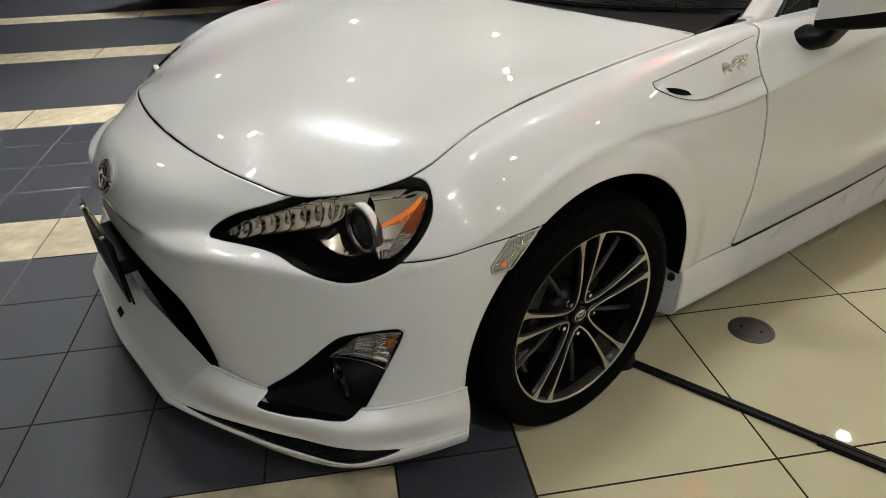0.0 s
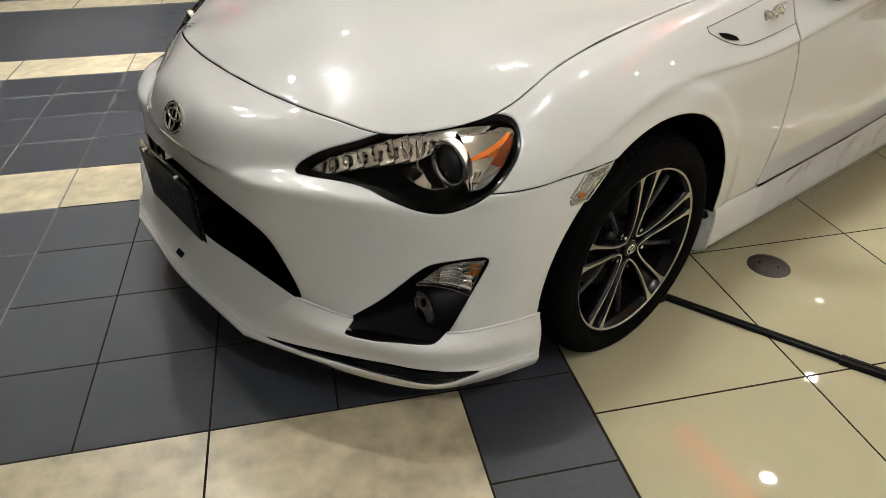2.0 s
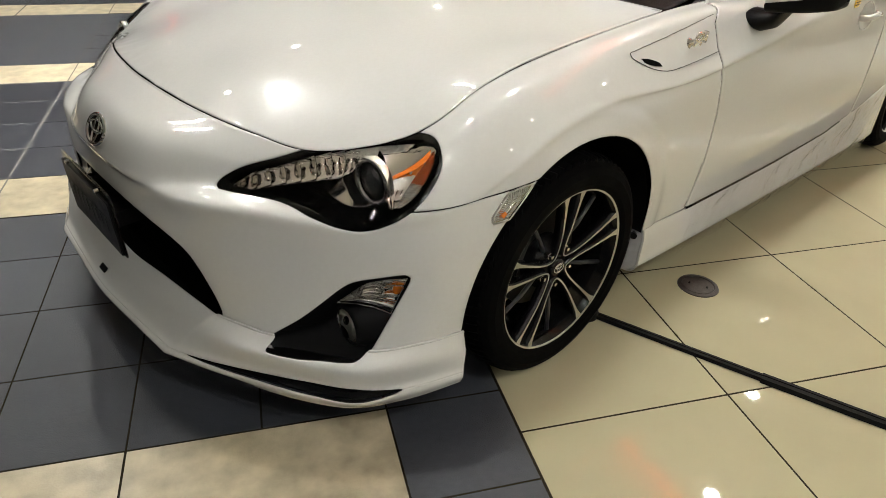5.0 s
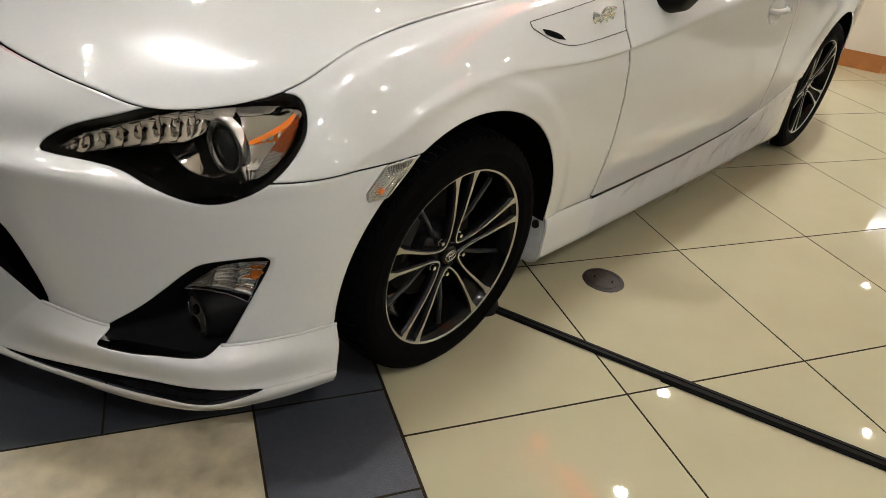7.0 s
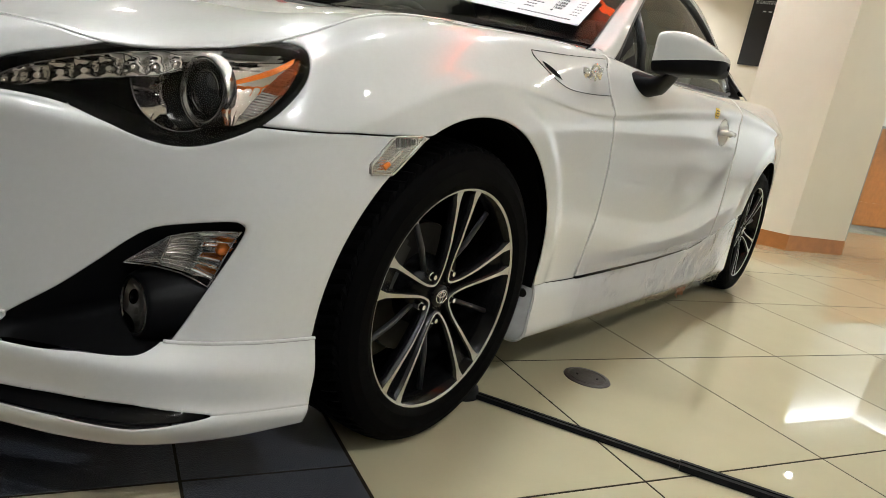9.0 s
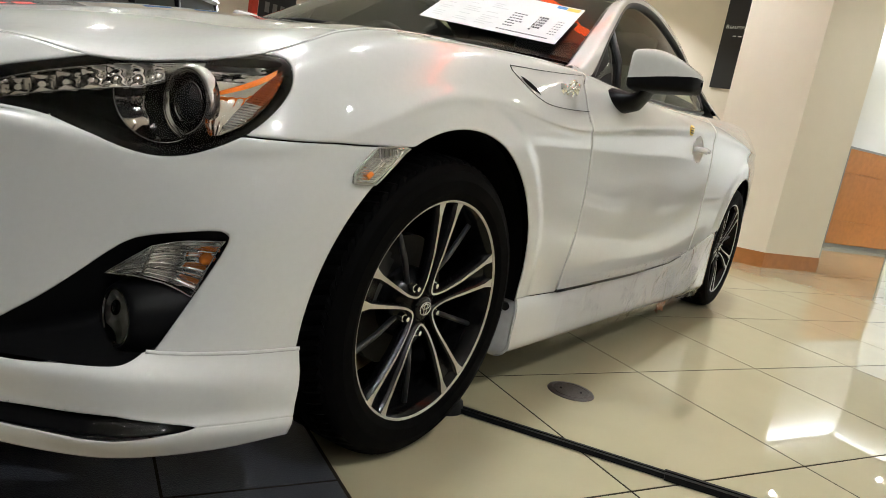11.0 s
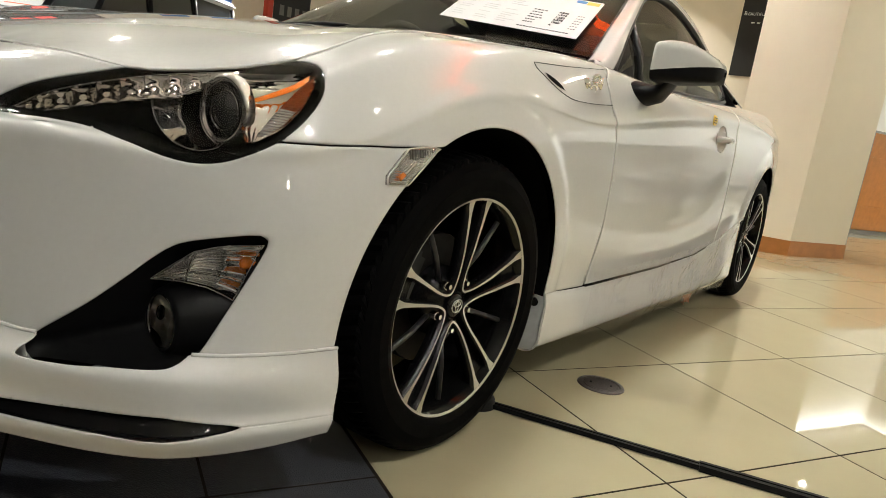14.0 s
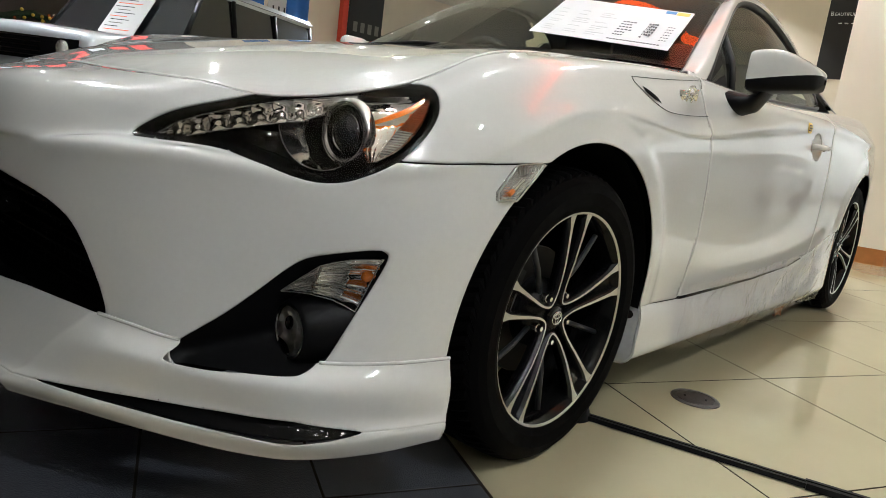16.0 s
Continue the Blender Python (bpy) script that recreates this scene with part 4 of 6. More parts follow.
    m = look(c, c + Vector((1, 0.06 * side, 0.0)))
    bm = bmesh.new()
    lathe(bm, [(0.040, 0.004), (0.041, -0.004), (0.045, -0.009), (0.050, -0.010), (0.0545, -0.006), (0.056, 0.001), (0.0555, 0.008)], 72)
    bmesh.ops.transform(bm, matrix=m @ pose(0, 0, 0, 90, 0, 0), verts=bm.verts)
    part("projector_ring", bm, SATIN, h, "chrome projector ring", smooth=True)
    bm = lathe(bmesh.new(), [(0.028, 0.012), (0.031, -0.004), (0.036, -0.008), (0.040, 0.002), (0.041, 0.03)], 56)
    bmesh.ops.transform(bm, matrix=m @ pose(0, 0, 0, 90, 0, 0), verts=bm.verts)
    part("projector_shroud", bm, BOWL, h, "gloss black projector shroud", smooth=True)
    bm = lathe(bmesh.new(), [(0.0295, 0.002), (0.0305, -0.0055), (0.0315, -0.0045)], 56)
    bmesh.ops.transform(bm, matrix=m @ pose(0, 0, 0, 90, 0, 0), verts=bm.verts)
    part("lens_ring", bm, CHROME, h, "thin chrome lens ring", smooth=True)
    bm = bmesh.new()
    bmesh.ops.create_uvsphere(bm, u_segments=32, v_segments=16, radius=0.032)
    bmesh.ops.transform(bm, matrix=m @ Matrix.Translation((0, 0, 0.004)) @ Matrix.Diagonal((1, 1, 0.6, 1)), verts=bm.verts)
    part("projector_lens", bm, PROJECTOR_GLASS, h, "dark glass projector lens", smooth=True)
    # crescent reflector round the projector, and a clear bright rim
    rings = []
    bm = bmesh.new()
    c2 = Vector((0.500, 0.640 * side, 0.650))
    m2 = look(c2, c2 + Vector((1, 0.8 * side, 0)))
    for k in range(41):
        a = radians(10 - 155 * k / 40)
        w = 0.030 * (1 - k / 40) ** 1.5 + 0.011
        ca, sa = math.cos(a) * side, math.sin(a)
        rings.append([bm.verts.new(m2 @ Vector((q * ca, q * sa, zz))) for q, zz in ((0.069, -0.004), (0.069 - w * 0.4, 0.006), (0.069 - w, 0.022))])
    for A, B in zip(rings, rings[1:]):
        for k in range(2):
            bm.faces.new((A[k], A[k + 1], B[k + 1], B[k]))
    part("crescent", bm, REFLECTOR_SMOOTH, h, "chrome crescent reflector", smooth=True)
    bm = tube(bmesh.new(), [m2 @ Vector((0.070 * math.cos(a) * side, 0.070 * math.sin(a), -0.004)) for a in np.linspace(radians(12), radians(-150), 40)], 0.0014, 6)
    part("crescent_rim", bm, CHROME, h, "thin chrome rim", smooth=True)
    return h


for side in (1, -1):
    headlight(side)


# fog lamp pockets
def fog_lamp(side):
    h = new("fog_lamp")
    h.parent = car
    tagged(h, "black fog lamp pocket with clear turn signal")
    sgn = (lambda V, T: (V, T)) if side > 0 else (lambda V, T: (flip(V), T[:, ::-1]))

    def add(name, V, T, mat, label="", parent=h):
        V, T = sgn(V, T)
        return sheet(name, V, T, mat, parent, label)

    V, T = cut(*NEAR, f_fog(NEAR[0]) + 0.006)
    N = normals(V, T)
    d = np.clip(f_fog(V) + 0.006, 0, None)
    back = np.array((-0.85, -0.35, 0.0))
    add("pocket", V - N * 0.004 + back * np.minimum(0.075, d * 1.1)[:, None], T, BLACK, "black plastic bezel")
    low = [(0.098, 0.4005), (0.130, 0.4015), (0.160, 0.401), (0.209, 0.396), (0.240, 0.388), (0.263, 0.3805)]
    up = [(0.100, 0.402), (0.138, 0.424), (0.177, 0.4455), (0.222, 0.456), (0.265, 0.461), (0.309, 0.4635)]
    # chrome bowl: three scooped bays and a pale shelf through them
    bays = lambda u, v: 0.012 + 0.022 * np.sin(np.pi * v) * (0.35 + 0.65 * np.abs(np.sin(np.pi * 3 * u)) ** 0.6) + 0.004 * np.cos(8 * np.pi * v)
    V, T = moulded(low, up, 73, 25, bays, back)
    sig = add("signal_reflector", V, T, SATIN, "scooped chrome signal reflector")
    for f, r, mat in ((0.30, 0.0022, KNURL), (0.78, 0.0018, KNURL)):
        P = edge_line([tuple(np.array(a) * (1 - f) + np.array(b) * f) for a, b in zip(low, up)], 0.014, back, r)
        part("shelf", tube(bmesh.new(), [(p[0], side * p[1], p[2]) for p in P], r, 6), mat, sig, "sparkling chrome shelf", smooth=True)
    P = edge_line([(0.177, 0.4455), (0.168, 0.425), (0.160, 0.401)], 0.012, back, 0.002)
    part("bay_edge", tube(bmesh.new(), [(p[0], side * p[1], p[2]) for p in P], 0.0018, 6), CHROME, sig, "chrome bay edge", smooth=True)
    P = edge_line(low + up[::-1], 0.006, back, 0.0012, around=True)
    part("signal_bezel", tube(bmesh.new(), [(p[0], side * p[1], p[2]) for p in P], 0.0012, 6), CHROME, h, "thin bright lens edge", smooth=True)
    V, T = moulded(low, up, 25, 13, lambda u, v: 0.004 - 0.003 * np.sin(np.pi * v), back)
    add("signal_lens", V, T, LENS, "clear turn signal lens")
    P, N = on_front(np.array([(0.270, 0.434)]))
    b = P[0] + back * 0.024
    bm = bmesh.new()
    bmesh.ops.create_uvsphere(bm, u_segments=20, v_segments=12, radius=0.0095)
    bmesh.ops.transform(bm, matrix=Matrix.Translation((b[0], side * b[1], b[2])) @ pose(0, 0, 0, 0, 0, 35 * side) @ Matrix.Diagonal((1.7, 1, 1, 1)), verts=bm.verts)
    part("amber_bulb", bm, AMBER_BULB, h, "amber glass bulb", smooth=True)
    # round lamp: cone, chrome dish, bulb shield and clear glass
    c = Vector((0.580, 0.709 * side, 0.336))
    m = look(c, c + Vector((1, -0.09 * side, 0)))

    def turned(name, prof, mat, label, parent=h):
        bm = lathe(bmesh.new(), prof, 48)
        bmesh.ops.transform(bm, matrix=m @ pose(0, 0, 0, 90, 0, 0), verts=bm.verts)
        return part(name, bm, mat, parent, label, smooth=True)

    turned("lamp_housing", [(0.041, 0.004), (0.042, -0.004), (0.045, -0.004), (0.049, 0.002), (0.053, 0.012), (0.08, 0.075)], BLACK, "black lamp cone")
    dish = turned("lamp_dish", [(0.0, 0.012), (0.010, 0.0115), (0.022, 0.009), (0.031, 0.0055), (0.038, 0.002), (0.041, 0.000)], DISH, "silvered lamp dish")
    bm = bmesh.new()
    bmesh.ops.create_uvsphere(bm, u_segments=20, v_segments=10, radius=0.009)
    bmesh.ops.transform(bm, matrix=m @ Matrix.Translation((0, 0.014, -0.004)) @ Matrix.Diagonal((0.8, 1.3, 0.7, 1)), verts=bm.verts)
    part("bulb_shield", bm, BOWL, dish, "dark bulb shield", smooth=True)
    turned("lamp_rim", [(0.0385, 0.000), (0.0395, -0.004), (0.0415, -0.004), (0.042, 0.002)], PILLOW, "bright rim")
    turned("lamp_glass", [(0.0, -0.009), (0.015, -0.008), (0.030, -0.0055), (0.041, -0.002)], LENS, "round clear lamp glass")


for side in (1, -1):
    fog_lamp(side)

# side markers
MARK = np.array([(0.307, 0.567), (0.266, 0.569), (0.196, 0.632), (0.207, 0.634), (0.262, 0.628), (0.307, 0.582)])


def on_flank(pts, out, k=8):
    """Points over the flank at the places (x, z), out metres proud."""
    c = np.array(pts, float)
    c = np.concatenate([np.linspace(a, b, k, endpoint=False) for a, b in zip(c, c[1:])] + [c[-1:]])
    d = np.hypot(c[:, None, 0] - MARK_V[None, :, 0], c[:, None, 1] - MARK_V[None, :, 2])
    i = np.argsort(d, 1)[:, :4]
    w = 1 / (np.take_along_axis(d, i, 1) + 1e-4)
    y = (MARK_V[i, 1] * w).sum(1) / w.sum(1)
    return [(a, b + out, z) for (a, z), b in zip(c, y)]


f_mark = lambda V: np.where((V[:, 0] > 0.1) & (V[:, 0] < 0.4), inside(V[:, [0, 2]], MARK), -1.0)
MARK_V = SV[(SV[:, 0] > 0.15) & (SV[:, 0] < 0.36) & (SV[:, 2] > 0.52) & (SV[:, 2] < 0.68)]
MV, MT = cut(SV, ST, f_mark(SV))
MN = normals(MV, MT)
for k in (1, -1):
    W, F = (MV, MT) if k > 0 else (flip(MV), MT[:, ::-1])
    N = MN * (1, k, 1)
    mk = sheet("side_marker", W + N * 0.0015, F, MARKER, car, "clear side marker lamp", thick=0.003)
    sheet("marker_lens", W + N * 0.009, F, LENS, mk, "clear cover")
    for nm, pts, r, out, mat, lab in (("bezel", [*map(tuple, MARK), tuple(MARK[0])], 0.0016, 0.006, MACHINED, "bright bezel"),
                                      ("bulb", [(0.276, 0.583), (0.262, 0.594), (0.248, 0.606)], 0.0055, 0.003, REFLECTOR_SMOOTH, "clear capsule bulb"),
                                      ("amber_bulb", [(0.284, 0.579), (0.274, 0.586)], 0.0048, 0.005, AMBER_BULB, "amber bulb")):
        part(nm, tube(bmesh.new(), [(a, k * b, c) for a, b, c in on_flank(pts, out)], r, 8), mat, mk, lab, smooth=True)
    for q in range(9):
        a = 0.256 - q * 0.0055
        z = 0.617 + 0.0012 * q
        part("rib", tube(bmesh.new(), [(x, k * y, c) for x, y, c in on_flank([(a, z - 0.006), (a, min(z + 0.009, 0.6275))], 0.003, 3)], 0.0012, 5), MACHINED, mk)

# bonnet
HOOD_X = [0.66, 0.5, 0.3, 0.1, -0.15, -0.47]
HOOD_Z = np.array([[0.706, 0.699, 0.662, 0.587], [0.757, 0.752, 0.720, 0.687], [0.803, 0.800, 0.788, 0.784],
                   [0.838, 0.836, 0.833, 0.843], [0.868, 0.867, 0.862, 0.860], [0.895, 0.895, 0.893, 0.888]])
hx, hy = np.linspace(0, 5, 90), np.linspace(-3, 3, 121)
hood_cols = np.array([0.0, 0.25, 0.5, 0.72])
rows = cr(HOOD_Z, hx)
full = np.concatenate([rows[:, :0:-1], rows], 1)
HZ = np.stack([cr(r, hy + 3) for r in full])
HY = np.sign(hy) * cr(hood_cols[:, None], np.abs(hy))[:, 0]
HXX = cr(np.array(HOOD_X)[:, None], hx)[:, 0]
HG = np.stack([np.broadcast_to(HXX[:, None], HZ.shape), np.broadcast_to(HY[None, :], HZ.shape), HZ], 2)
HV, HT2 = grid(HG)
HT2 = outward(HV, HT2, (0, 0, 0))
EDGE = cr(np.array([s[0] for s in SKIN[:9]], float), np.linspace(0, 8, 160))[:, :2]
HOOD_LINE = np.concatenate([EDGE, EDGE[::-1] * (1, -1)])
HOOD_LINE = HOOD_LINE[HOOD_LINE[:, 0] > -0.52]


def f_hood(V):
    cowl = V[:, 0] + 0.425 + 0.10 * np.abs(V[:, 1]) ** 2
    return mn(inside(V[:, :2], HOOD_LINE) - 0.0045, cowl)


# the bonnet's edge lies flush with the panels round it
RIMLINE = cr(np.array([st[0] for st in SKIN[:9]], float), np.linspace(0, 8, 160))
RIMLINE = RIMLINE[RIMLINE[:, 0] > -0.45]
W = np.abs(HV[:, :3]) * (0, 1, 0) + HV[:, :3] * (1, 0, 1)
lift = np.array([p[2] - W[np.argsort(np.hypot(W[:, 0] - p[0], W[:, 1] - p[1]))[:4], 2].mean() for p in RIMLINE])
lift = np.convolve(np.pad(lift, 4, mode="edge"), np.ones(9) / 9, mode="valid")
far = np.hypot(W[:, None, 0] - RIMLINE[None, :, 0], W[:, None, 1] - RIMLINE[None, :, 1])
near_rim = far.argmin(1)
HV = HV.copy()
HV[:, 2] += np.clip(lift[near_rim], -0.012, 0.012) * np.exp(-(far.min(1) / 0.06) ** 2)
HPV, HPT = panel(HV, HT2, f_hood, 0.003)
sheet("bonnet", HPV, HPT, PAINT, car, "glossy pearl white bonnet", thick=0.006)
LH = cut(HV - np.array((0.01, 0, 0.025)), HT2, inside(HV[:, :2], HOOD_LINE) + 0.0)
sheet("bonnet_lining", *LH, VOID, car)


# cowl, windscreen, pillars, roof and glass
def patch_of(name, curves, n, m, mat, label="", thick=0.0, both=True, parent=None, centre=(-1.3, 0, 0.7)):
    C = np.asarray(curves, float)
    V, T = grid(loft(C, np.linspace(0, len(C) - 1, n), np.linspace(0, C.shape[1] - 1, m)))
    T = outward(V, T, centre)
    obs = [sheet(name, V, T, mat, parent or car, label, thick=thick)]
    if both:
        obs.append(sheet(name, flip(V), T[:, ::-1], mat, parent or car, label, thick=thick))
    return obs


# windscreen: lower, middle and upper curve from the middle of the car outwards
WS = [[(-0.44, 0, 0.905), (-0.49, 0.35, 0.908), (-0.60, 0.58, 0.912), (-0.715, 0.690, 0.912)],
      [(-0.78, 0, 1.095), (-0.82, 0.33, 1.090), (-0.91, 0.53, 1.080), (-0.99, 0.622, 1.070)],
      [(-1.15, 0, 1.262), (-1.18, 0.30, 1.254), (-1.24, 0.47, 1.235), (-1.30, 0.548, 1.222)]]
for ob in patch_of("windscreen", WS, 24, 24, GLASS, "tinted windscreen glass", centre=(-1.6, 0, 0.6)):
    ob.visible_shadow = False
# black frit along the lower edge, and the wiper cowl
FRIT = [[tuple(np.array(p) + (0.004, 0, -0.006)) for p in WS[0]],
        [tuple(np.array(a) * 0.86 + np.array(b) * 0.14 + (0.0, 0, -0.006)) for a, b in zip(WS[0], WS[1])]]
patch_of("windscreen_frit", FRIT, 3, 24, GLOSS_BLACK, "black band along the glass foot")
COWL = [[(-0.40, 0, 0.872), (-0.41, 0.35, 0.874), (-0.46, 0.58, 0.874), (-0.50, 0.70, 0.872)],
        [(-0.46, 0, 0.898), (-0.505, 0.35, 0.900), (-0.615, 0.58, 0.905), (-0.70, 0.688, 0.905)]]
patch_of("cowl", COWL, 6, 20, BLACK, "black plastic wiper cowl", thick=0.004)
for a, b in (((-0.47, -0.45, 0.902), (-0.50, 0.18, 0.916)), ((-0.47, 0.02, 0.902), (-0.60, 0.54, 0.918))):
    bm = tube(bmesh.new(), [a, tuple((np.array(a) + b) / 2 + (0.012, 0, 0.012)), b], 0.007, 8)
    part("wiper", bm, BLACK, car, "black wiper arm", smooth=True)

# side glass outline: lower edge, and upper edge running over the door
TOP = [(-0.775, 0.738, 0.878), (-1.0, 0.672, 1.055), (-1.30, 0.590, 1.205), (-1.62, 0.570, 1.238), (-1.92, 0.592, 1.175), (-2.10, 0.655, 1.04), (-2.09, 0.712, 0.945)]
LOW = [(-0.778, 0.742, 0.866), (-1.0, 0.744, 0.874), (-1.30, 0.746, 0.886), (-1.62, 0.742, 0.900), (-1.90, 0.735, 0.914), (-2.04, 0.725, 0.924), (-2.09, 0.720, 0.932)]
MID = [tuple((np.array(a) + b) / 2 + (0, 0.012, 0)) for a, b in zip(TOP, LOW)]
for ob in patch_of("side_window", [TOP, MID, LOW], 20, 60, GLASS, "tinted side window glass"):
    ob.visible_shadow = False
for sgn in (1, -1):
    W = [(p[0], sgn * (p[1] + 0.004), p[2]) for p in cr(TOP, np.linspace(0, 6, 60))]
    part("window_seal", tube(bmesh.new(), W, 0.011, 8), SEAL, car, "black rubber window seal", smooth=True)
    W = [(p[0], sgn * (p[1] + 0.006), p[2]) for p in cr(LOW, np.linspace(0, 6, 60))]
    part("belt_seal", tube(bmesh.new(), W, 0.008, 8), SEAL, car, "black belt line seal", smooth=True)
    W = [(-0.985, sgn * 0.748, 0.874), (-1.000, sgn * 0.727, 0.965), (-1.012, sgn * 0.676, 1.058)]
    part("window_divider", tube(bmesh.new(), W, 0.010, 8), SEAL, car, "black quarter light divider", smooth=True)

# black corner piece at the foot of the windscreen pillar
patch_of("corner_piece", [[tuple(q + (0, 0.011, 0)) for q in cr(c, np.linspace(0, 0.72, 4))] for c in (TOP, LOW)], 6, 12, BLACK, "black window corner piece")

# A pillar and roof rail: from the windscreen edge to the window seal
n = 40
inner = cr(np.array([(-0.66, 0.708, 0.895), (-0.715, 0.697, 0.915), (-0.99, 0.628, 1.073), (-1.30, 0.553, 1.226), (-1.62, 0.53, 1.268), (-1.95, 0.53, 1.235), (-2.3, 0.55, 1.10), (-2.62, 0.60, 0.955)]), np.linspace(0, 7, n))
outer = cr(np.array([(-0.64, 0.745, 0.875), (-0.755, 0.750, 0.885), (-1.0, 0.684, 1.062), (-1.30, 0.602, 1.213), (-1.62, 0.582, 1.248), (-1.93, 0.606, 1.182), (-2.16, 0.672, 1.04), (-2.40, 0.735, 0.935)]), np.linspace(0, 7, n))
mid = (inner + outer) / 2 + np.array((0, 0.012, 0.014))
patch_of("roof_pillar", np.stack([inner, mid, outer]), 16, n, PAINT, "white windscreen pillar and roof rail", thick=0.004)
roof = [[(-1.14, 0, 1.264), (-1.17, 0.30, 1.256), (-1.23, 0.47, 1.237), (-1.30, 0.556, 1.226)],
        [(-1.45, 0, 1.292), (-1.46, 0.30, 1.285), (-1.50, 0.45, 1.275), (-1.55, 0.535, 1.262)],
        [(-1.85, 0, 1.275), (-1.85, 0.30, 1.268), (-1.86, 0.45, 1.258), (-1.87, 0.532, 1.247)],
        [(-2.15, 0, 1.21), (-2.15, 0.30, 1.204), (-2.14, 0.45, 1.19), (-2.12, 0.538, 1.175)]]
patch_of("roof", roof, 30, 20, PAINT, "glossy pearl white roof", thick=0.004)
rear_glass = [roof[-1], [(-2.45, 0, 1.07), (-2.45, 0.30, 1.065), (-2.42, 0.45, 1.05), (-2.40, 0.553, 1.05)],
              [(-2.75, 0, 0.965), (-2.74, 0.30, 0.96), (-2.70, 0.47, 0.955), (-2.62, 0.60, 0.952)]]
for ob in patch_of("rear_window", rear_glass, 16, 16, GLASS, "tinted rear window glass"):
    ob.visible_shadow = False
boot = [rear_glass[-1], [(-3.05, 0, 0.975), (-3.05, 0.30, 0.972), (-3.04, 0.5, 0.965), (-3.0, 0.675, 0.955)],
        [(-3.365, 0, 0.966), (-3.36, 0.30, 0.964), (-3.35, 0.45, 0.962), (-3.33, 0.54, 0.958)]]
patch_of("boot_lid", boot, 16, 16, PAINT, "glossy pearl white boot lid", thick=0.004)

# dark cabin: floor, roof lining, dashboard, seats, steering wheel
CABIN = material("cabin_charcoal", (0.02, 0.02, 0.02), 0.7, bump=0.1, bump_scale=300, grain=0.2, scale=30)
SEATS = material("seat_cloth", (0.03, 0.03, 0.03), 0.85, grain=0.3, scale=200)
patch_of("headliner", [[(x, y * 0.985, z - 0.022) for x, y, z in row] for row in roof], 20, 14, CABIN, "dark roof lining", centre=(-1.6, 0, 2.0))
patch_of("pillar_lining", np.stack([inner, mid, outer]) - np.array((0, 0.014, 0.014)), 10, n, CABIN, "dark pillar lining")
part("cabin_floor", box(bmesh.new(), (-2.6, -0.7, 0.16), (-0.35, 0.7, 0.2)), CABIN, car)
dash = [[(-0.60, 0, 0.895), (-0.63, 0.4, 0.892), (-0.76, 0.67, 0.89)], [(-0.80, 0, 0.93), (-0.82, 0.4, 0.925), (-0.90, 0.68, 0.90)],
        [(-1.0, 0, 0.90), (-1.0, 0.4, 0.895), (-1.02, 0.69, 0.86)], [(-1.03, 0, 0.6), (-1.03, 0.4, 0.6), (-1.03, 0.69, 0.6)]]
patch_of("dashboard", dash, 20, 14, CABIN, "dark moulded dashboard", centre=(-0.8, 0, 0.2))
for y in (-0.36, 0.36):
    bm = box(bmesh.new(), (-0.09, -0.24, 0), (0.09, 0.24, 0.68), pose(-1.72, y, 0.42, 0, -18, 0), bevel=0.06)
    box(bm, (-0.06, -0.13, 0), (0.06, 0.13, 0.2), pose(-1.93, y, 1.05, 0, -14, 0), bevel=0.04)
    box(bm, (-1.75, y - 0.25, 0.25), (-1.15, y + 0.25, 0.46), bevel=0.06)
    part("seat", bm, SEATS, car, "dark bucket seat", smooth=True)
bm = tube(bmesh.new(), [(-1.16 + 0.06 * math.sin(a), -0.36 + 0.18 * math.cos(a), 0.86 + 0.17 * math.sin(a)) for a in np.linspace(0, math.tau, 33)], 0.015, 8)
part("steering_wheel", bm, CABIN, car, "black steering wheel", smooth=True)

# sheet with the printed specification, lying on the glass
spec = thing("price_sheet", "white printed specification sheet leaning on the windscreen", "sheet")
_u = Vector((-0.161, 0.372, -0.021)).normalized()
_v = Vector((-0.279, -0.060, 0.155))
_v = _v.normalized()
_n = _u.cross(_v).normalized()
_k, _h = 0.968, 1.075
SP = Matrix(((_k * _u.x, _h * _v.x, _n.x, -0.748), (_k * _u.y, _h * _v.y, _n.y, 0.434), (_k * _u.z, _h * _v.z, _n.z, 1.043), (0, 0, 0, 1)))


bm = box(bmesh.new(), (-0.21, -0.15, -0.001), (0.21, 0.15, 0.0))
sheet_ob = part("paper", bm, PAPER, spec)
sheet_ob.data.transform(SP)
bm, faint = bmesh.new(), bmesh.new()
rnd = random.Random(4)
for k in range(12):
    y = 0.055 - k * 0.0155
    for c in range(3):
        if rnd.random() < 0.8:
            box(faint, (-0.19 + c * 0.068, y, 0.0003), (-0.19 + c * 0.068 + rnd.uniform(0.02, 0.055), y + 0.004, 0.0006))
for k in range(6):
    y = 0.01 - k * 0.0205
    w = rnd.uniform(0.03, 0.05)
    for q in range(4):
        box(bm, (0.025 + q * w / 4, y, 0.0003), (0.025 + q * w / 4 + w / 5.5, y + 0.007, 0.0006))
    for q in range(3):
        box(bm, (0.165 + q * 0.008, y, 0.0003), (0.170 + q * 0.008, y + 0.005, 0.0006))
for q in range(16):
    box(bm, (0.02 + q * 0.010, -0.128, 0.0003), (0.027 + q * 0.010, -0.121, 0.0006))
ob = part("small_print", bm, INK, spec, "rows of dark print")
ob["kind"] = "stuff"
ob.data.transform(SP)
ob = part("faint_print", faint, FAINT_INK, spec, "rows of faint grey print")
ob["kind"] = "stuff"
ob.data.transform(SP)
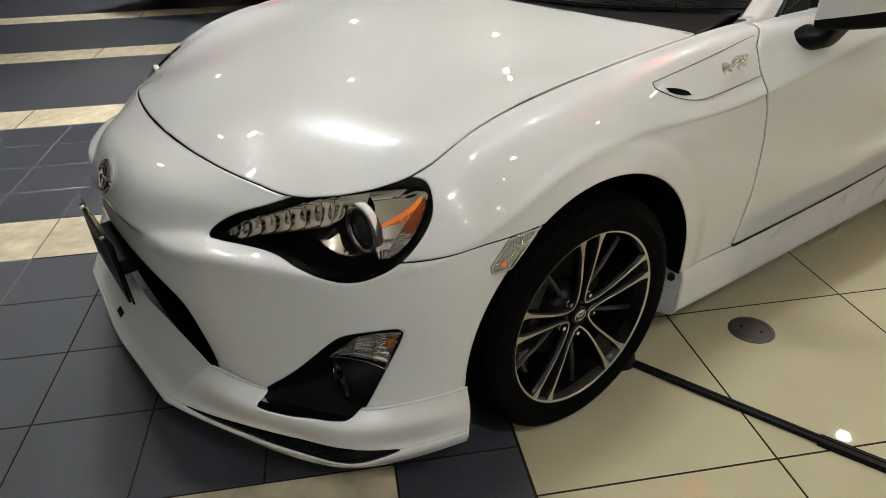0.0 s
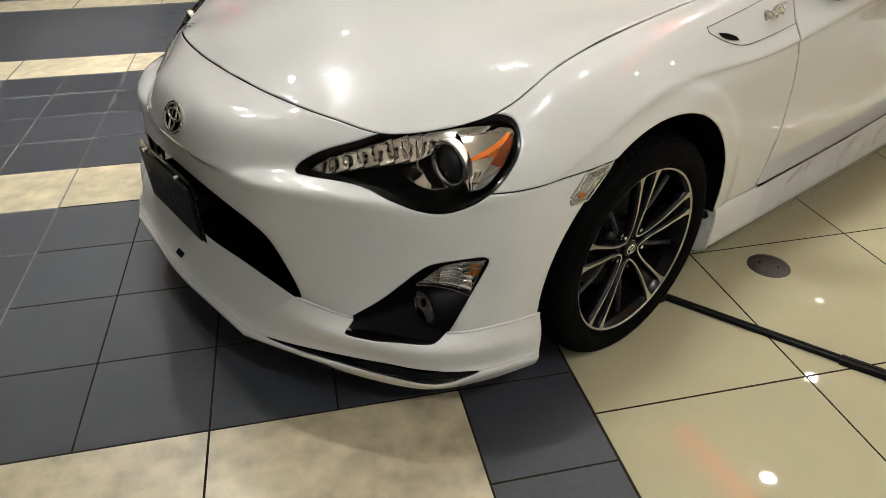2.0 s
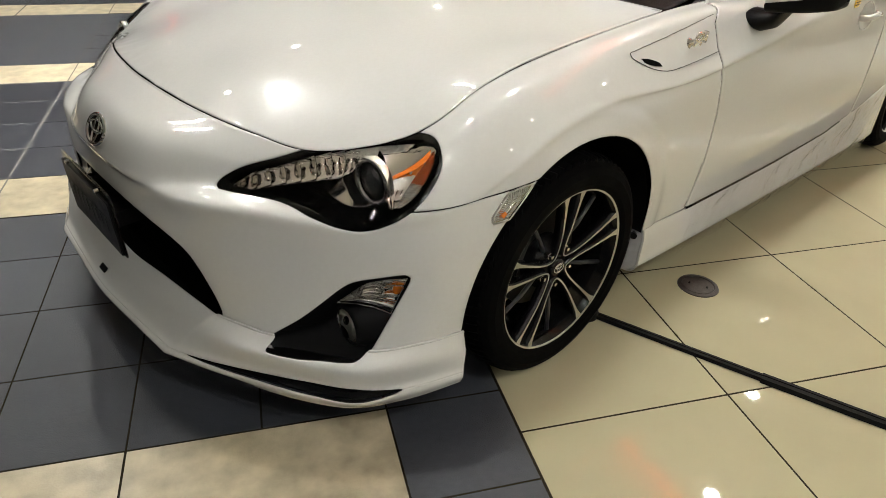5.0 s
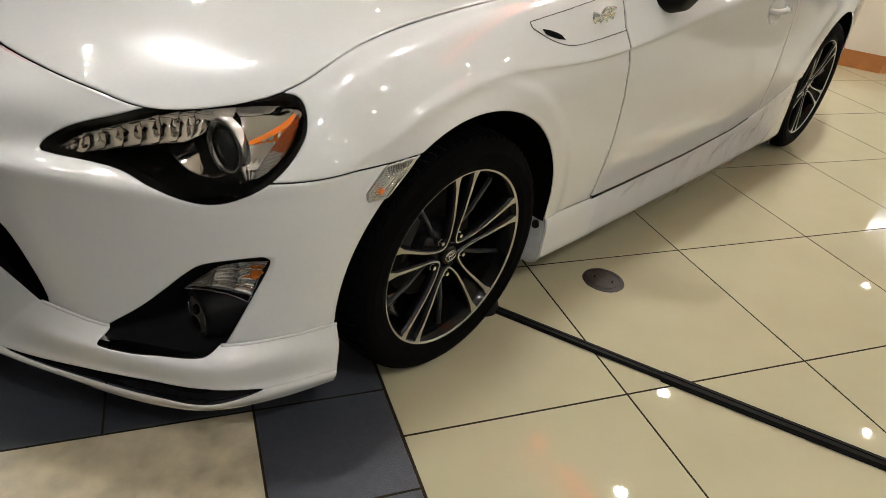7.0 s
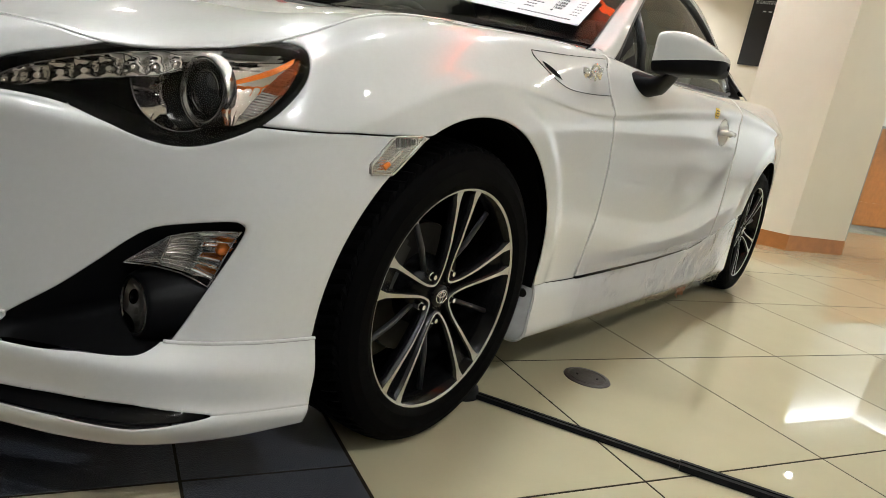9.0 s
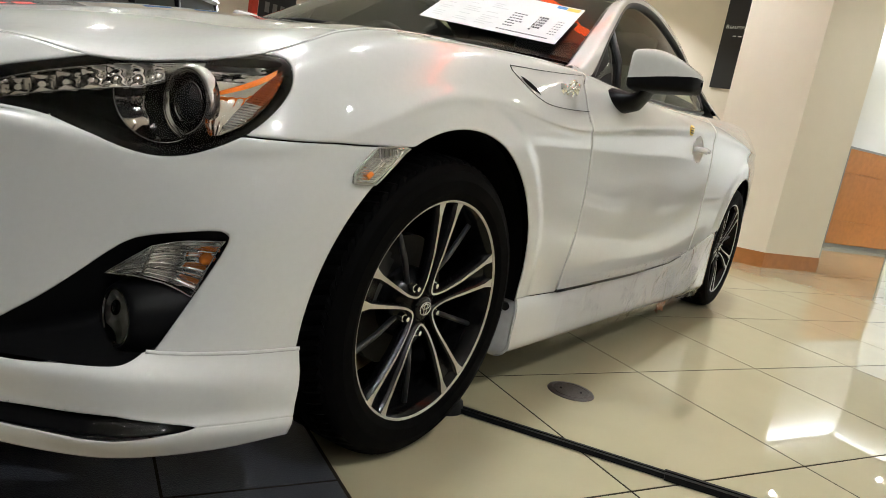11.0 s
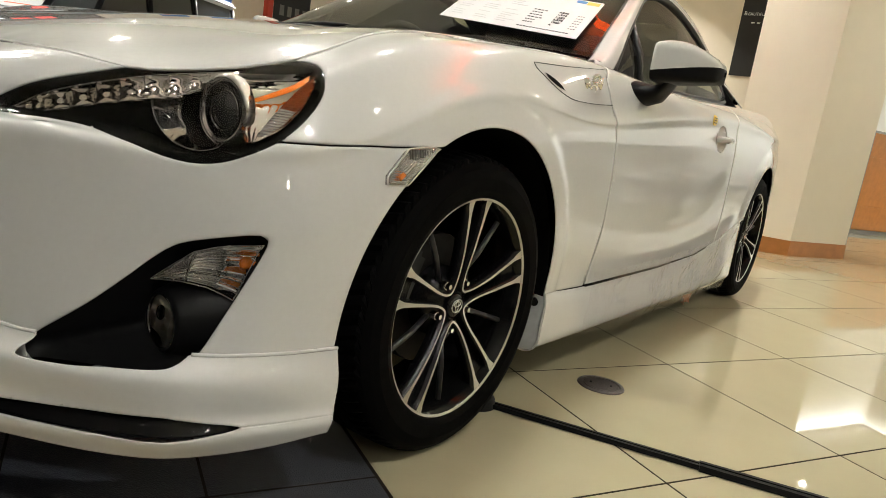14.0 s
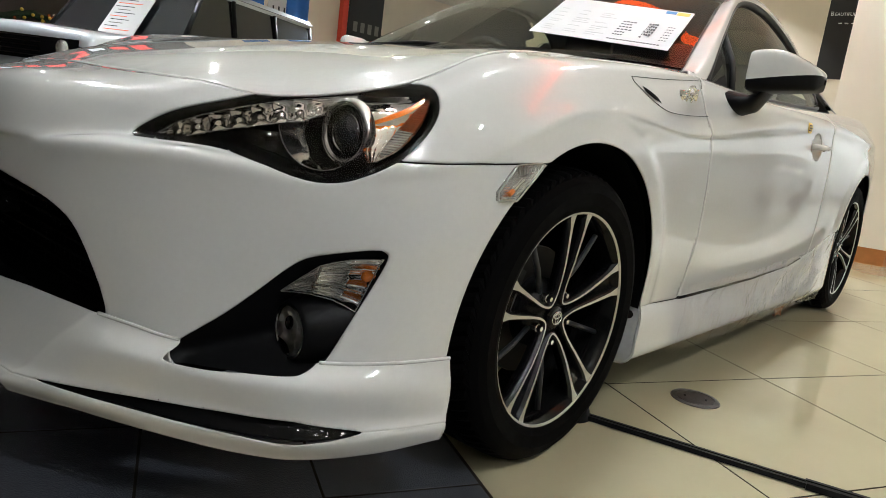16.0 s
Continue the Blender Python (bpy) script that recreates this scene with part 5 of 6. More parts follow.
for k, txt in enumerate(("4,240", "1,775", "1,320", "2,570", "1260", "4")):
    words(txt, 0.014, INK, SP @ pose(0.105, 0.010 - k * 0.0205, 0.002), spec, "figures")
bm = box(bmesh.new(), (0.16, 0.115, 0.0003), (0.20, 0.14, 0.0008))
part("mark", bm, YELLOW, spec, "small yellow mark").data.transform(SP)
part("blue_mark", box(bmesh.new(), (0.125, 0.12, 0.0003), (0.158, 0.14, 0.0008)), material("blue_ink", (0.05, 0.25, 0.6), 0.5), spec, "small blue mark").data.transform(SP)


# door mirrors
def mirror(side):
    h = new("door_mirror")
    h.parent = car
    tagged(h, "white and black door mirror")
    k = 26
    sec = []
    for i in range(k + 1):
        u = i / k
        y = 0.848 + 0.167 * u
        top = 0.966 + 0.030 * math.sin(math.pi * min(1, 0.12 + u * 0.9)) - 0.022 * u
        bot = 0.868 + 0.014 * u + 0.010 * u ** 3
        xf = -0.760 - 0.075 * u - 0.05 * u ** 4
        xb = xf - 0.135 + 0.05 * u ** 2
        end = (max(0.0, 1 - ((u - 0.93) / 0.07) ** 2)) ** 0.5 if u > 0.93 else 1
        st = (max(0.0, 1 - ((0.05 - u) / 0.05) ** 2)) ** 0.5 if u < 0.05 else 1
        e = max(0.25, end * st)
        cz, cx, hz, hx = (top + bot) / 2, (xf + xb) / 2, (top - bot) / 2 * e, (xf - xb) / 2 * e
        ring = []
        for a in np.linspace(0, math.tau, 41):
            ca, sa = math.cos(a), math.sin(a)
            ring.append((cx + hx * math.copysign(abs(ca) ** 0.38, ca), y, cz + hz * math.copysign(abs(sa) ** 0.38, sa)))
        sec.append(ring)
    V, T = grid(np.array(sec))
    T = outward(V, T, (-0.85, 0.92, 0.92))
    zcut = lambda V: V[:, 2] - (0.896 + 0.22 * (V[:, 1] - 0.848))
    up, lo = cut(V, T, zcut(V)), cut(V, T, -zcut(V))
    for (A, B), mat, lab, nm in ((up, PAINT, "glossy white mirror cap", "cap"), (lo, BLACK, "black mirror underside", "underside")):
        A, B = (A, B) if side > 0 else (flip(A), B[:, ::-1])
        sheet(nm, A, B, mat, h, lab)
    bm = bmesh.new()
    prof = [(-0.83, 0.795, 0.840, 0.058, 0.030), (-0.855, 0.840, 0.834, 0.055, 0.030), (-0.865, 0.870, 0.848, 0.050, 0.032), (-0.865, 0.892, 0.880, 0.045, 0.03), (-0.86, 0.905, 0.903, 0.04, 0.02)]
    rings = []
    for x, y, z, rx, rz in prof:
        rings.append([bm.verts.new((x + rx * math.cos(a), side * (y + 0.25 * rz * math.sin(a)), z + rz * math.sin(a))) for a in np.linspace(0, math.tau, 25)[:-1]])
    for A, B in zip(rings, rings[1:]):
        for j in range(24):
            bm.faces.new((A[j], A[(j + 1) % 24], B[(j + 1) % 24], B[j]))
    bm.faces.new(rings[0])
    bm.faces.new(rings[-1][::-1])
    bmesh.ops.recalc_face_normals(bm, faces=bm.faces)
    part("stalk", bm, BLACK, h, "black mirror foot", smooth=True)
    part("glass", box(bmesh.new(), (-0.972, side * 0.86, 0.89), (-0.968, side * 0.97, 0.955)), CHROME, h, "mirror glass")


for side in (1, -1):
    mirror(side)


def on_side(x, z, out=0.0):
    """A point of the left flank at x and height z."""
    d = np.hypot(SV[:, 0] - x, SV[:, 2] - z)
    i = np.argsort(d)[:4]
    w = 1 / (d[i] + 1e-4)
    y = float((SV[i, 1] * w).sum() / w.sum())
    return (x, y + out, z)


# door handles and the yellow sticker
for side, d in zip((1, -1), DOORS):
    p = on_side(-1.62, 0.755, 0.0)
    bm = bmesh.new()
    tube(bm, [(-1.572, p[1] - 0.006, 0.755), (-1.585, p[1] + 0.016, 0.757), (-1.64, p[1] + 0.024, 0.758), (-1.70, p[1] + 0.020, 0.757), (-1.722, p[1] - 0.006, 0.755)], 0.011, 12)
    bmesh.ops.scale(bm, vec=(1, side, 1), verts=bm.verts)
    part("handle", bm, PAINT, d, "white pull handle", smooth=True)
p = on_side(-1.50, 0.818)
st = thing("warning_sticker", "small yellow sticker on the car door", "sticker")
V, T = cut(SV, ST, mn(0.025 - np.abs(SV[:, 0] + 1.5), 0.018 - np.abs(SV[:, 2] - 0.818), SV[:, 1]))
sheet("label_sheet", V + normals(V, T) * 0.002, T, YELLOW, st, thick=0.001)
for k in range(3):
    p = on_side(-1.5, 0.808 + 0.009 * k, 0.0035)
    part("print_line", box(bmesh.new(), (-1.518, p[1] - 0.001, p[2]), (-1.484, p[1] + 0.0006, p[2] + 0.003)), INK, st)

# fender garnish: vent slit, grooves and piston-shaped badge
def groove(pts, r=0.0022, parent=car, name="panel_groove"):
    P = [on_side(x, z, 0.0010) for x, z in cr(np.array(pts), np.linspace(0, len(pts) - 1, 14 * len(pts)))]
    return part(name, tube(bmesh.new(), P, r, 6), SEAL, parent, "thin dark panel gap", smooth=True)


groove([(-0.215, 0.832), (-0.40, 0.848), (-0.62, 0.871)], 0.0009)
groove([(-0.215, 0.832), (-0.216, 0.822), (-0.232, 0.812), (-0.28, 0.790), (-0.335, 0.775), (-0.39, 0.770), (-0.50, 0.773), (-0.615, 0.781)], 0.0009)


def f_slit(V):
    """The vent slit in the fender, positive inside: a slanting leaf shape."""
    dx, dz = -(V[:, 0] + 0.289), V[:, 2] - 0.8005
    a, b = dx * 0.96 - dz * 0.28, dx * 0.28 + dz * 0.96
    return np.where(V[:, 1] > 0, 0.0068 * (1 - (a / 0.056) ** 2) - np.abs(b), -1.0)


VV, VT = cut(*cut(SV, ST, f_slit(SV) + 0.02), f_slit(cut(SV, ST, f_slit(SV) + 0.02)[0]))
sheet("vent_slit", VV + normals(VV, VT) * 0.0012, VT, VOID, car, "black vent slit in the fender")
bp = on_side(-0.507, 0.823, 0.003)
bm = bmesh.new()
for u in (-1, 1):
    tube(bm, [(0.036 * u, 0, 0.014), (0.036 * u, 0.003, -0.014)], 0.008, 10)
    tube(bm, [(0.024 * u, 0.002, 0.008), (0.024 * u, 0.002, -0.008)], 0.007, 10)
for s in (1, -1):
    tube(bm, [(0.015 * math.cos(t), 0.006, 0.012 * s + 0.010 * math.sin(t)) for t in np.linspace(0, math.tau, 21)], 0.0045, 8)
badge = part("fender_badge", bm, CHROME, car, "chrome badge on the fender", smooth=True)
badge.matrix_basis = pose(*bp, -14, 8, -4) @ Matrix.Scale(1.02, 4)

# open black slot between the door foot and the skirt, tapering to the rear
rows = []
for k in range(49):
    x = -0.622 - 1.12 * k / 48
    h = 0.0045 - 0.003 * (k / 48) ** 2
    z = float(door_bottom(x)) + 0.004
    y = on_side(x, z)[1]
    rows.append([(x, y - 0.002, z - h), (x, y + 0.0035, z - h * 0.7), (x, y + 0.0035, z + h * 0.7), (x, y - 0.002, z + h)])
V, T = grid(np.array(rows))
sheet("door_foot_slot", V, outward(V, T), VOID, car, "black slot over the skirt")

# crumpled clear film along the door foot and skirt
FILM_ROWS = []
for k in range(61):
    x = -0.62 - 1.5 * k / 60
    base = float(door_bottom(x))
    ring = []
    for j in range(13):
        z = base + 0.05 - (base + 0.05 - 0.118) * j / 12
        yy = on_side(x, max(z, 0.262))[1] + 0.026 + 0.004 * math.sin(k * 1.7 + j) * (0.4 + noise.noise((x * 9, z * 9, 0))) + 0.010 * noise.noise((x * 6, z * 14, 3.0))
        ring.append((x, yy - 0.02 * max(0, j - 9) / 3, z + (0.012 * noise.noise((x * 11, 0, 5)) if j == 12 else 0)))
    FILM_ROWS.append(ring)
V, T = grid(np.array(FILM_ROWS))
film = sheet("protective_film", V, outward(V, T), FILM, car, "crumpled clear protective film")
film.visible_shadow = False

# scrap of orange tape hanging from the skirt
tape = thing("tape_scrap", "crumpled orange tape scrap stuck under the side skirt", "tape", place=(-1.90, 0.795, 0.0))
rnd = random.Random(12)
V, T = grid(np.array([[(0.016 * i - 0.05, 0.012 * math.sin(i * 1.3 + j), 0.040 + 0.020 * j + 0.008 * rnd.random()) for j in range(4)] for i in range(7)]))
sheet("strip", V, T, material("orange_tape", (0.40, 0.16, 0.06), 0.4, grain=0.2, scale=60), tape, smooth=False, thick=0.001)

# wheel housings
for x in (-0.005, -2.57):
    for side in (1, -1):
        bm = bmesh.new()
        ang = np.linspace(radians(-6), radians(184), 40)
        rings = [[bm.verts.new((x + r * math.cos(a), side * y, 0.312 + r * math.sin(a))) for a in ang] for r, y in ((0.370, 0.845), (0.372, 0.80), (0.375, 0.60), (0.374, 0.52), (0.05, 0.50))]
        for A, B in zip(rings, rings[1:]):
            for j in range(len(ang) - 1):
                bm.faces.new((A[j], A[j + 1], B[j + 1], B[j]))
        part("arch_liner", bm, VOID, car, "black wheel arch liner", smooth=True)
part("underbody", box(box(bmesh.new(), (-3.2, -0.60, 0.14), (0.36, 0.60, 0.20)), (-2.19, -0.755, 0.136), (-0.41, 0.755, 0.20)), VOID, car, "black underbody")


# wheels
def wheel():
    w = new("wheel")
    w.parent = car
    tagged(w, "black alloy wheel with machined twin spokes")
    bm = bmesh.new()
    prof = [(0.222, 0.095), (0.232, 0.104), (0.245, 0.109), (0.27, 0.111), (0.288, 0.105), (0.300, 0.095), (0.307, 0.085), (0.3105, 0.07),
            (0.3125, 0.05), (0.3125, 0.046), (0.305, 0.045), (0.305, 0.038), (0.3125, 0.037), (0.3132, 0.012), (0.305, 0.011), (0.305, 0.003), (0.3132, 0.002)]
    prof = prof + [(r, -y) for r, y in prof[::-1]]
    seg = 216
    rings = []
    for r, y in prof:
        ring = []
        for k in range(seg):
            rr = r
            if abs(y) > 0.048 and r > 0.302 and k % 3 == 0:
                rr = r - 0.006
            a = (k + (2.0 * (abs(y) - 0.05) / 0.05 if r > 0.3 else 0)) * math.tau / seg
            ring.append(bm.verts.new((rr * math.cos(a), y, rr * math.sin(a))))
        rings.append(ring)
    for A, B in zip(rings, rings[1:]):
        for k in range(seg):
            bm.faces.new((A[k], B[k], B[(k + 1) % seg], A[(k + 1) % seg]))
    part("tyre", bm, RUBBER, w, "black rubber tyre", smooth=False)
    bm = bmesh.new()
    lathe(bm, [(0.2265, 0.094), (0.231, 0.098), (0.2315, 0.101), (0.2285, 0.102), (0.2245, 0.099)], 120)
    part("rim_lip", bm, MACHINED, w, "machined rim edge", smooth=True)
    bm = lathe(bmesh.new(), [(0.2245, 0.099), (0.216, 0.090), (0.208, 0.06), (0.203, 0.0), (0.205, -0.09), (0.215, -0.1)], 96)
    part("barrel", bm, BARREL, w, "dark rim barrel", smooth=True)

    # spoke face: height along y falls towards the hub
    def face_y(r):
        return float(np.interp(r, [0.0, 0.036, 0.06, 0.12, 0.18, 0.215, 0.228], [0.076, 0.077, 0.081, 0.090, 0.095, 0.097, 0.0995]))

    # each bright face runs from the rim down one twin, round the nut and up the next twin
    ctl = np.array([(0.2275, 8.0), (0.19, 8.0), (0.14, 8.1), (0.095, 8.6), (0.066, 11.0), (0.048, 17.0), (0.0385, 26.0), (0.0360, 36.0)])
    ctl = np.concatenate([ctl, np.stack([ctl[-2::-1, 0], 72 - ctl[-2::-1, 1]], 1)])
    path = cr(ctl, np.linspace(0, len(ctl) - 1, 141))
    for k in range(5):
        base = radians(90 + 72 * k)
        pts = [Vector((r * math.cos(base + radians(q)), 0, r * math.sin(base + radians(q)))) for r, q in path]
        bm, bm2 = bmesh.new(), bmesh.new()
        face, top, low = [], [], []
        for i, p in enumerate(pts):
            d = (pts[min(i + 1, 140)] - pts[max(i - 1, 0)]).normalized()
            t = Vector((-d.z, 0, d.x))
            r = p.length
            half = float(np.interp(r, [0.03, 0.06, 0.10, 0.17, 0.20, 0.228], [0.0021, 0.0021, 0.0025, 0.0035, 0.0046, 0.0110]))
            y = face_y(r)
            face.append([bm.verts.new(p + t * q + Vector((0, y, 0))) for q in (-half, half)])
            top.append([bm2.verts.new(p + t * q + Vector((0, y - 0.001, 0))) for q in (-half - 0.0012, half + 0.0012)])
            low.append([bm2.verts.new(p + t * q * 1.6 + Vector((0, y - 0.026, 0))) for q in (-half, half)])
        for i in range(140):
            bm.faces.new((face[i][0], face[i][1], face[i + 1][1], face[i + 1][0]))
            for A, B, C, D in ((top[i][0], top[i + 1][0], low[i + 1][0], low[i][0]), (top[i][1], low[i][1], low[i + 1][1], top[i + 1][1]),
                               (low[i][0], low[i + 1][0], low[i + 1][1], low[i][1]), (top[i][0], top[i][1], top[i + 1][1], top[i + 1][0])):
                bm2.faces.new((A, B, C, D))
        bmesh.ops.recalc_face_normals(bm2, faces=bm2.faces)
        bmesh.ops.recalc_face_normals(bm, faces=bm.faces)
        sp = part("spoke", bm2, WHEEL_DARK, w, "dark looped twin spoke", smooth=True)
        part("spoke_face", bm, MACHINED, sp, "bright machined spoke face")
        # dark web that joins the twins at the rim
        bm = bmesh.new()
        web = []
        for q in np.linspace(-8, 8, 7):
            a = base + radians(q)
            web.append([bm.verts.new((r * math.cos(a), y, r * math.sin(a))) for r, y in ((0.15, 0.06), (0.19, 0.072), (0.224, 0.085))])
        for A, B in zip(web, web[1:]):
            for q in range(2):
                bm.faces.new((A[q], A[q + 1], B[q + 1], B[q]))
        part("spoke_web", bm, WHEEL_DARK, w, "dark web between twin spokes")
        # deep thin spoke between the pairs
        a = radians(54 + 72 * k)
        d = Vector((math.cos(a), 0, math.sin(a)))
        part("inner_spoke", tube(bmesh.new(), [d * 0.06 + Vector((0, 0.050, 0)), d * 0.13 + Vector((0, 0.064, 0)), d * 0.209 + Vector((0, 0.070, 0))], 0.0060, 8), SPOKE_GREY, w, "thin dark inner spoke", smooth=True)
        bm = cyl(bmesh.new(), 0.0095, 0.0085, 0.026, pose(*(d * 0.054 + Vector((0, 0.057, 0))), 90, 0, 0), 6)
        cyl(bm, 0.0072, 0.005, 0.012, pose(*(d * 0.054 + Vector((0, 0.073, 0))), -90, 0, 0), 12)
        part("wheel_nut", bm, CHROME, w, "chrome wheel nut")
    bm = lathe(bmesh.new(), [(0.0, 0.067), (0.046, 0.065), (0.062, 0.055), (0.075, 0.045), (0.075, 0.0)], 48)
    part("hub_plate", bm, WHEEL_DARK, w, "dark hub", smooth=True)
    bm = lathe(bmesh.new(), [(0.0, 0.080), (0.022, 0.079), (0.0255, 0.076), (0.027, 0.065)], 40)
    cap = part("hub_cap", bm, GLOSS_BLACK, w, "gloss black centre cap", smooth=True)
    bm = bmesh.new()
    for ry, rz, cz in ((0.018, 0.0135, 0), (0.012, 0.005, 0.004), (0.005, 0.012, 0)):
        tube(bm, [(ry * math.cos(t), 0.0805, cz + rz * math.sin(t)) for t in np.linspace(0, math.tau, 25)], 0.0014, 6)
    part("cap_emblem", bm, CHROME, cap, "chrome oval mark", smooth=True)
    bm = lathe(bmesh.new(), [(0.07, 0.012), (0.138, 0.012), (0.139, 0.008), (0.139, -0.01), (0.07, -0.01)], 72)
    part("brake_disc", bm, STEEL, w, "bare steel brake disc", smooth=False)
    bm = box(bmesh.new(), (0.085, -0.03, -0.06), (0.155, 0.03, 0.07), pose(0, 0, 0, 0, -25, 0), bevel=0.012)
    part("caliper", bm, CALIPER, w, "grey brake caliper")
    return w


wheel_ob = wheel()
wheel_ob.matrix_basis = pose(0, 0.757, 0.3125)
copy_thing(wheel_ob, pose(-2.57, 0.768, 0.3125, 0, 31, 0))
copy_thing(wheel_ob, pose(0, -0.757, 0.3125, 0, 0, 180))
copy_thing(wheel_ob, pose(-2.57, -0.768, 0.3125, 0, 0, 180))


# ---------------------------------------------------------------- beyond the car
SILVER = material("silver_blue_paint", (0.58, 0.62, 0.66), 0.3, 0.3, grain=0.04, scale=300, coat=1.0)
DARK_GLASS = material("dark_car_glass", (0.012, 0.014, 0.016), 0.04, coat=1.0)
suv = thing("off_road_car", "silver boxy off-road car with black grille and windows", "car", place=(-0.78, -5.42, 0))
suv.rotation_euler = (0, 0, radians(27.1))
part("body", box(bmesh.new(), (-4.45, -0.88, 0.42), (-0.06, 0.88, 0.98), bevel=0.07), SILVER, suv)
prof = [(-0.90, 0.74), (-0.91, 0.93), (-0.86, 1.01), (-0.72, 1.045), (-0.4, 1.06), (0.0, 1.07), (0.4, 1.06), (0.72, 1.045), (0.86, 1.01), (0.91, 0.93), (0.90, 0.74)]
rows_b = [[(x, y * w, 0.74 + (z - 0.74) * h) for y, z in prof] for x, w, h in ((-1.32, 1.0, 1.1), (-0.8, 1.0, 1.02), (-0.35, 0.99, 0.95), (-0.12, 0.97, 0.88), (-0.04, 0.94, 0.70), (-0.02, 0.92, 0.45))]
V, T = grid(loft(rows_b, np.linspace(0, 5, 40), np.linspace(0, 10, 81)))
sheet("bonnet", V, outward(V, T, (-0.6, 0, 0.6)), SILVER, suv, "silver rounded bonnet", thick=0.004)
part("front_bumper", box(bmesh.new(), (-0.25, -0.90, 0.38), (0.02, 0.90, 0.62), bevel=0.05), BLACK, suv, "black front bumper")
part("grille", box(bmesh.new(), (-0.07, -0.78, 0.72), (-0.02, 0.78, 0.95), bevel=0.03), BLACK, suv, "black grille panel")
for k in range(5):
    part("grille_bar", box(bmesh.new(), (-0.025, -0.36, 0.75 + k * 0.038), (-0.012, 0.36, 0.758 + k * 0.038)), CHROME, suv, "chrome grille bar")
for s in (1, -1):
    bm = bmesh.new()
    bmesh.ops.create_uvsphere(bm, u_segments=24, v_segments=12, radius=0.085)
    bmesh.ops.transform(bm, matrix=Matrix.Translation((-0.045, s * 0.58, 0.84)) @ Matrix.Diagonal((0.5, 1, 1, 1)), verts=bm.verts)
    part("headlamp", bm, FACETS, suv, "round chrome headlamp", smooth=True)
# cabin tapering upwards
bm = bmesh.new()
low = [bm.verts.new(p) for p in ((-1.22, -0.84, 0.97), (-1.22, 0.84, 0.97), (-4.42, 0.84, 0.97), (-4.42, -0.84, 0.97))]
top = [bm.verts.new(p) for p in ((-1.78, -0.70, 1.66), (-1.78, 0.70, 1.66), (-4.32, 0.72, 1.66), (-4.32, -0.72, 1.66))]
for k in range(4):
    bm.faces.new((low[k], low[(k + 1) % 4], top[(k + 1) % 4], top[k]))
bm.faces.new(top)
bmesh.ops.recalc_face_normals(bm, faces=bm.faces)
part("cabin", bm, DARK_GLASS, suv, "black windows and pillars")
part("roof", box(bmesh.new(), (-4.4, -0.76, 1.655), (-1.74, 0.76, 1.75), bevel=0.04), SILVER, suv, "silver roof")
for s in (1, -1):
    for a, c in (((-1.23, 0.845, 0.97), (-1.79, 0.712, 1.66)), ((-2.3, 0.85, 0.97), (-2.35, 0.72, 1.66)), ((-3.3, 0.85, 0.97), (-3.3, 0.725, 1.66)), ((-4.40, 0.845, 0.97), (-4.32, 0.725, 1.66))):
        part("pillar", tube(bmesh.new(), [(a[0], s * a[1], a[2]), (c[0], s * c[1], c[2])], 0.03, 8), BLACK, suv, "black pillar", smooth=True)
    for x in (-0.85, -3.45):
        bm = lathe(bmesh.new(), [(0.0, 0.1), (0.2, 0.1), (0.24, 0.12), (0.34, 0.11), (0.37, 0.08), (0.37, -0.1)], 40)
        bmesh.ops.transform(bm, matrix=pose(x, s * 0.80, 0.37, 0, 0, 0 if s > 0 else 180), verts=bm.verts)
        part("wheel", bm, RUBBER, suv, "black wheel", smooth=True)
board = thing("price_board", "white printed price board leaning on a windscreen", "board", place=(-0.78, -5.42, 0))
board.rotation_euler = (0, 0, radians(27.1))
BP = pose(-1.42, 0.06, 1.28, 0, -39, 0)
part("panel", box(bmesh.new(), (0.0, -0.22, -0.28), (0.012, 0.22, 0.28), bevel=0.003), PAPER, board).matrix_basis = BP
rnd = random.Random(9)
for k in range(10):
    y0 = -0.19 + rnd.uniform(0, 0.05)
    part("print_line", box(bmesh.new(), (0.0125, y0, 0.225 - k * 0.048), (0.0135, y0 + rnd.uniform(0.14, 0.32), 0.235 - k * 0.048)), (INK, ORANGE_INK, INK, GROUT_LIGHT)[k % 4], board).matrix_basis = BP

garland = thing("garland", "dark green garland with small coloured baubles", "garland")
part("greenery", tube(bmesh.new(), [(-1.2 - 0.16 * k, -8.55, 1.24 + 0.05 * math.cos(k * 1.3)) for k in range(16)], 0.05, 8), material("dark_foliage", (0.015, 0.04, 0.015), 0.8, grain=0.5, scale=40, bump=0.8, bump_scale=60), garland)
for k in range(40):
    bm = bmesh.new()
    bmesh.ops.create_icosphere(bm, subdivisions=2, radius=0.022)
    bmesh.ops.translate(bm, vec=(-1.2 - 2.4 * rnd.random(), -8.50 + 0.03 * rnd.random(), 1.2 + 0.12 * rnd.random()), verts=bm.verts)
    part("bauble", bm, (AMBER, YELLOW, CHROME)[k % 3], garland, smooth=True)
part("bracket", box(bmesh.new(), (-3.6, -8.70, 1.17), (-1.2, -8.56, 1.19)), BLACK, garland)
BLUE = material("blue_cloth", (0.03, 0.16, 0.55), 0.6, grain=0.1, scale=10)
flag = thing("blue_flag", "blue cloth flag with white marks hanging on a wall", "flag", place=(-6.34, -8.68, -0.20))
bm = bmesh.new()
rows_f = [[bm.verts.new((0.45 * i / 12, 0.02 + 0.02 * math.sin(i * 0.9), 1.92 + 0.75 * j)) for j in (0, 1)] for i in range(13)]
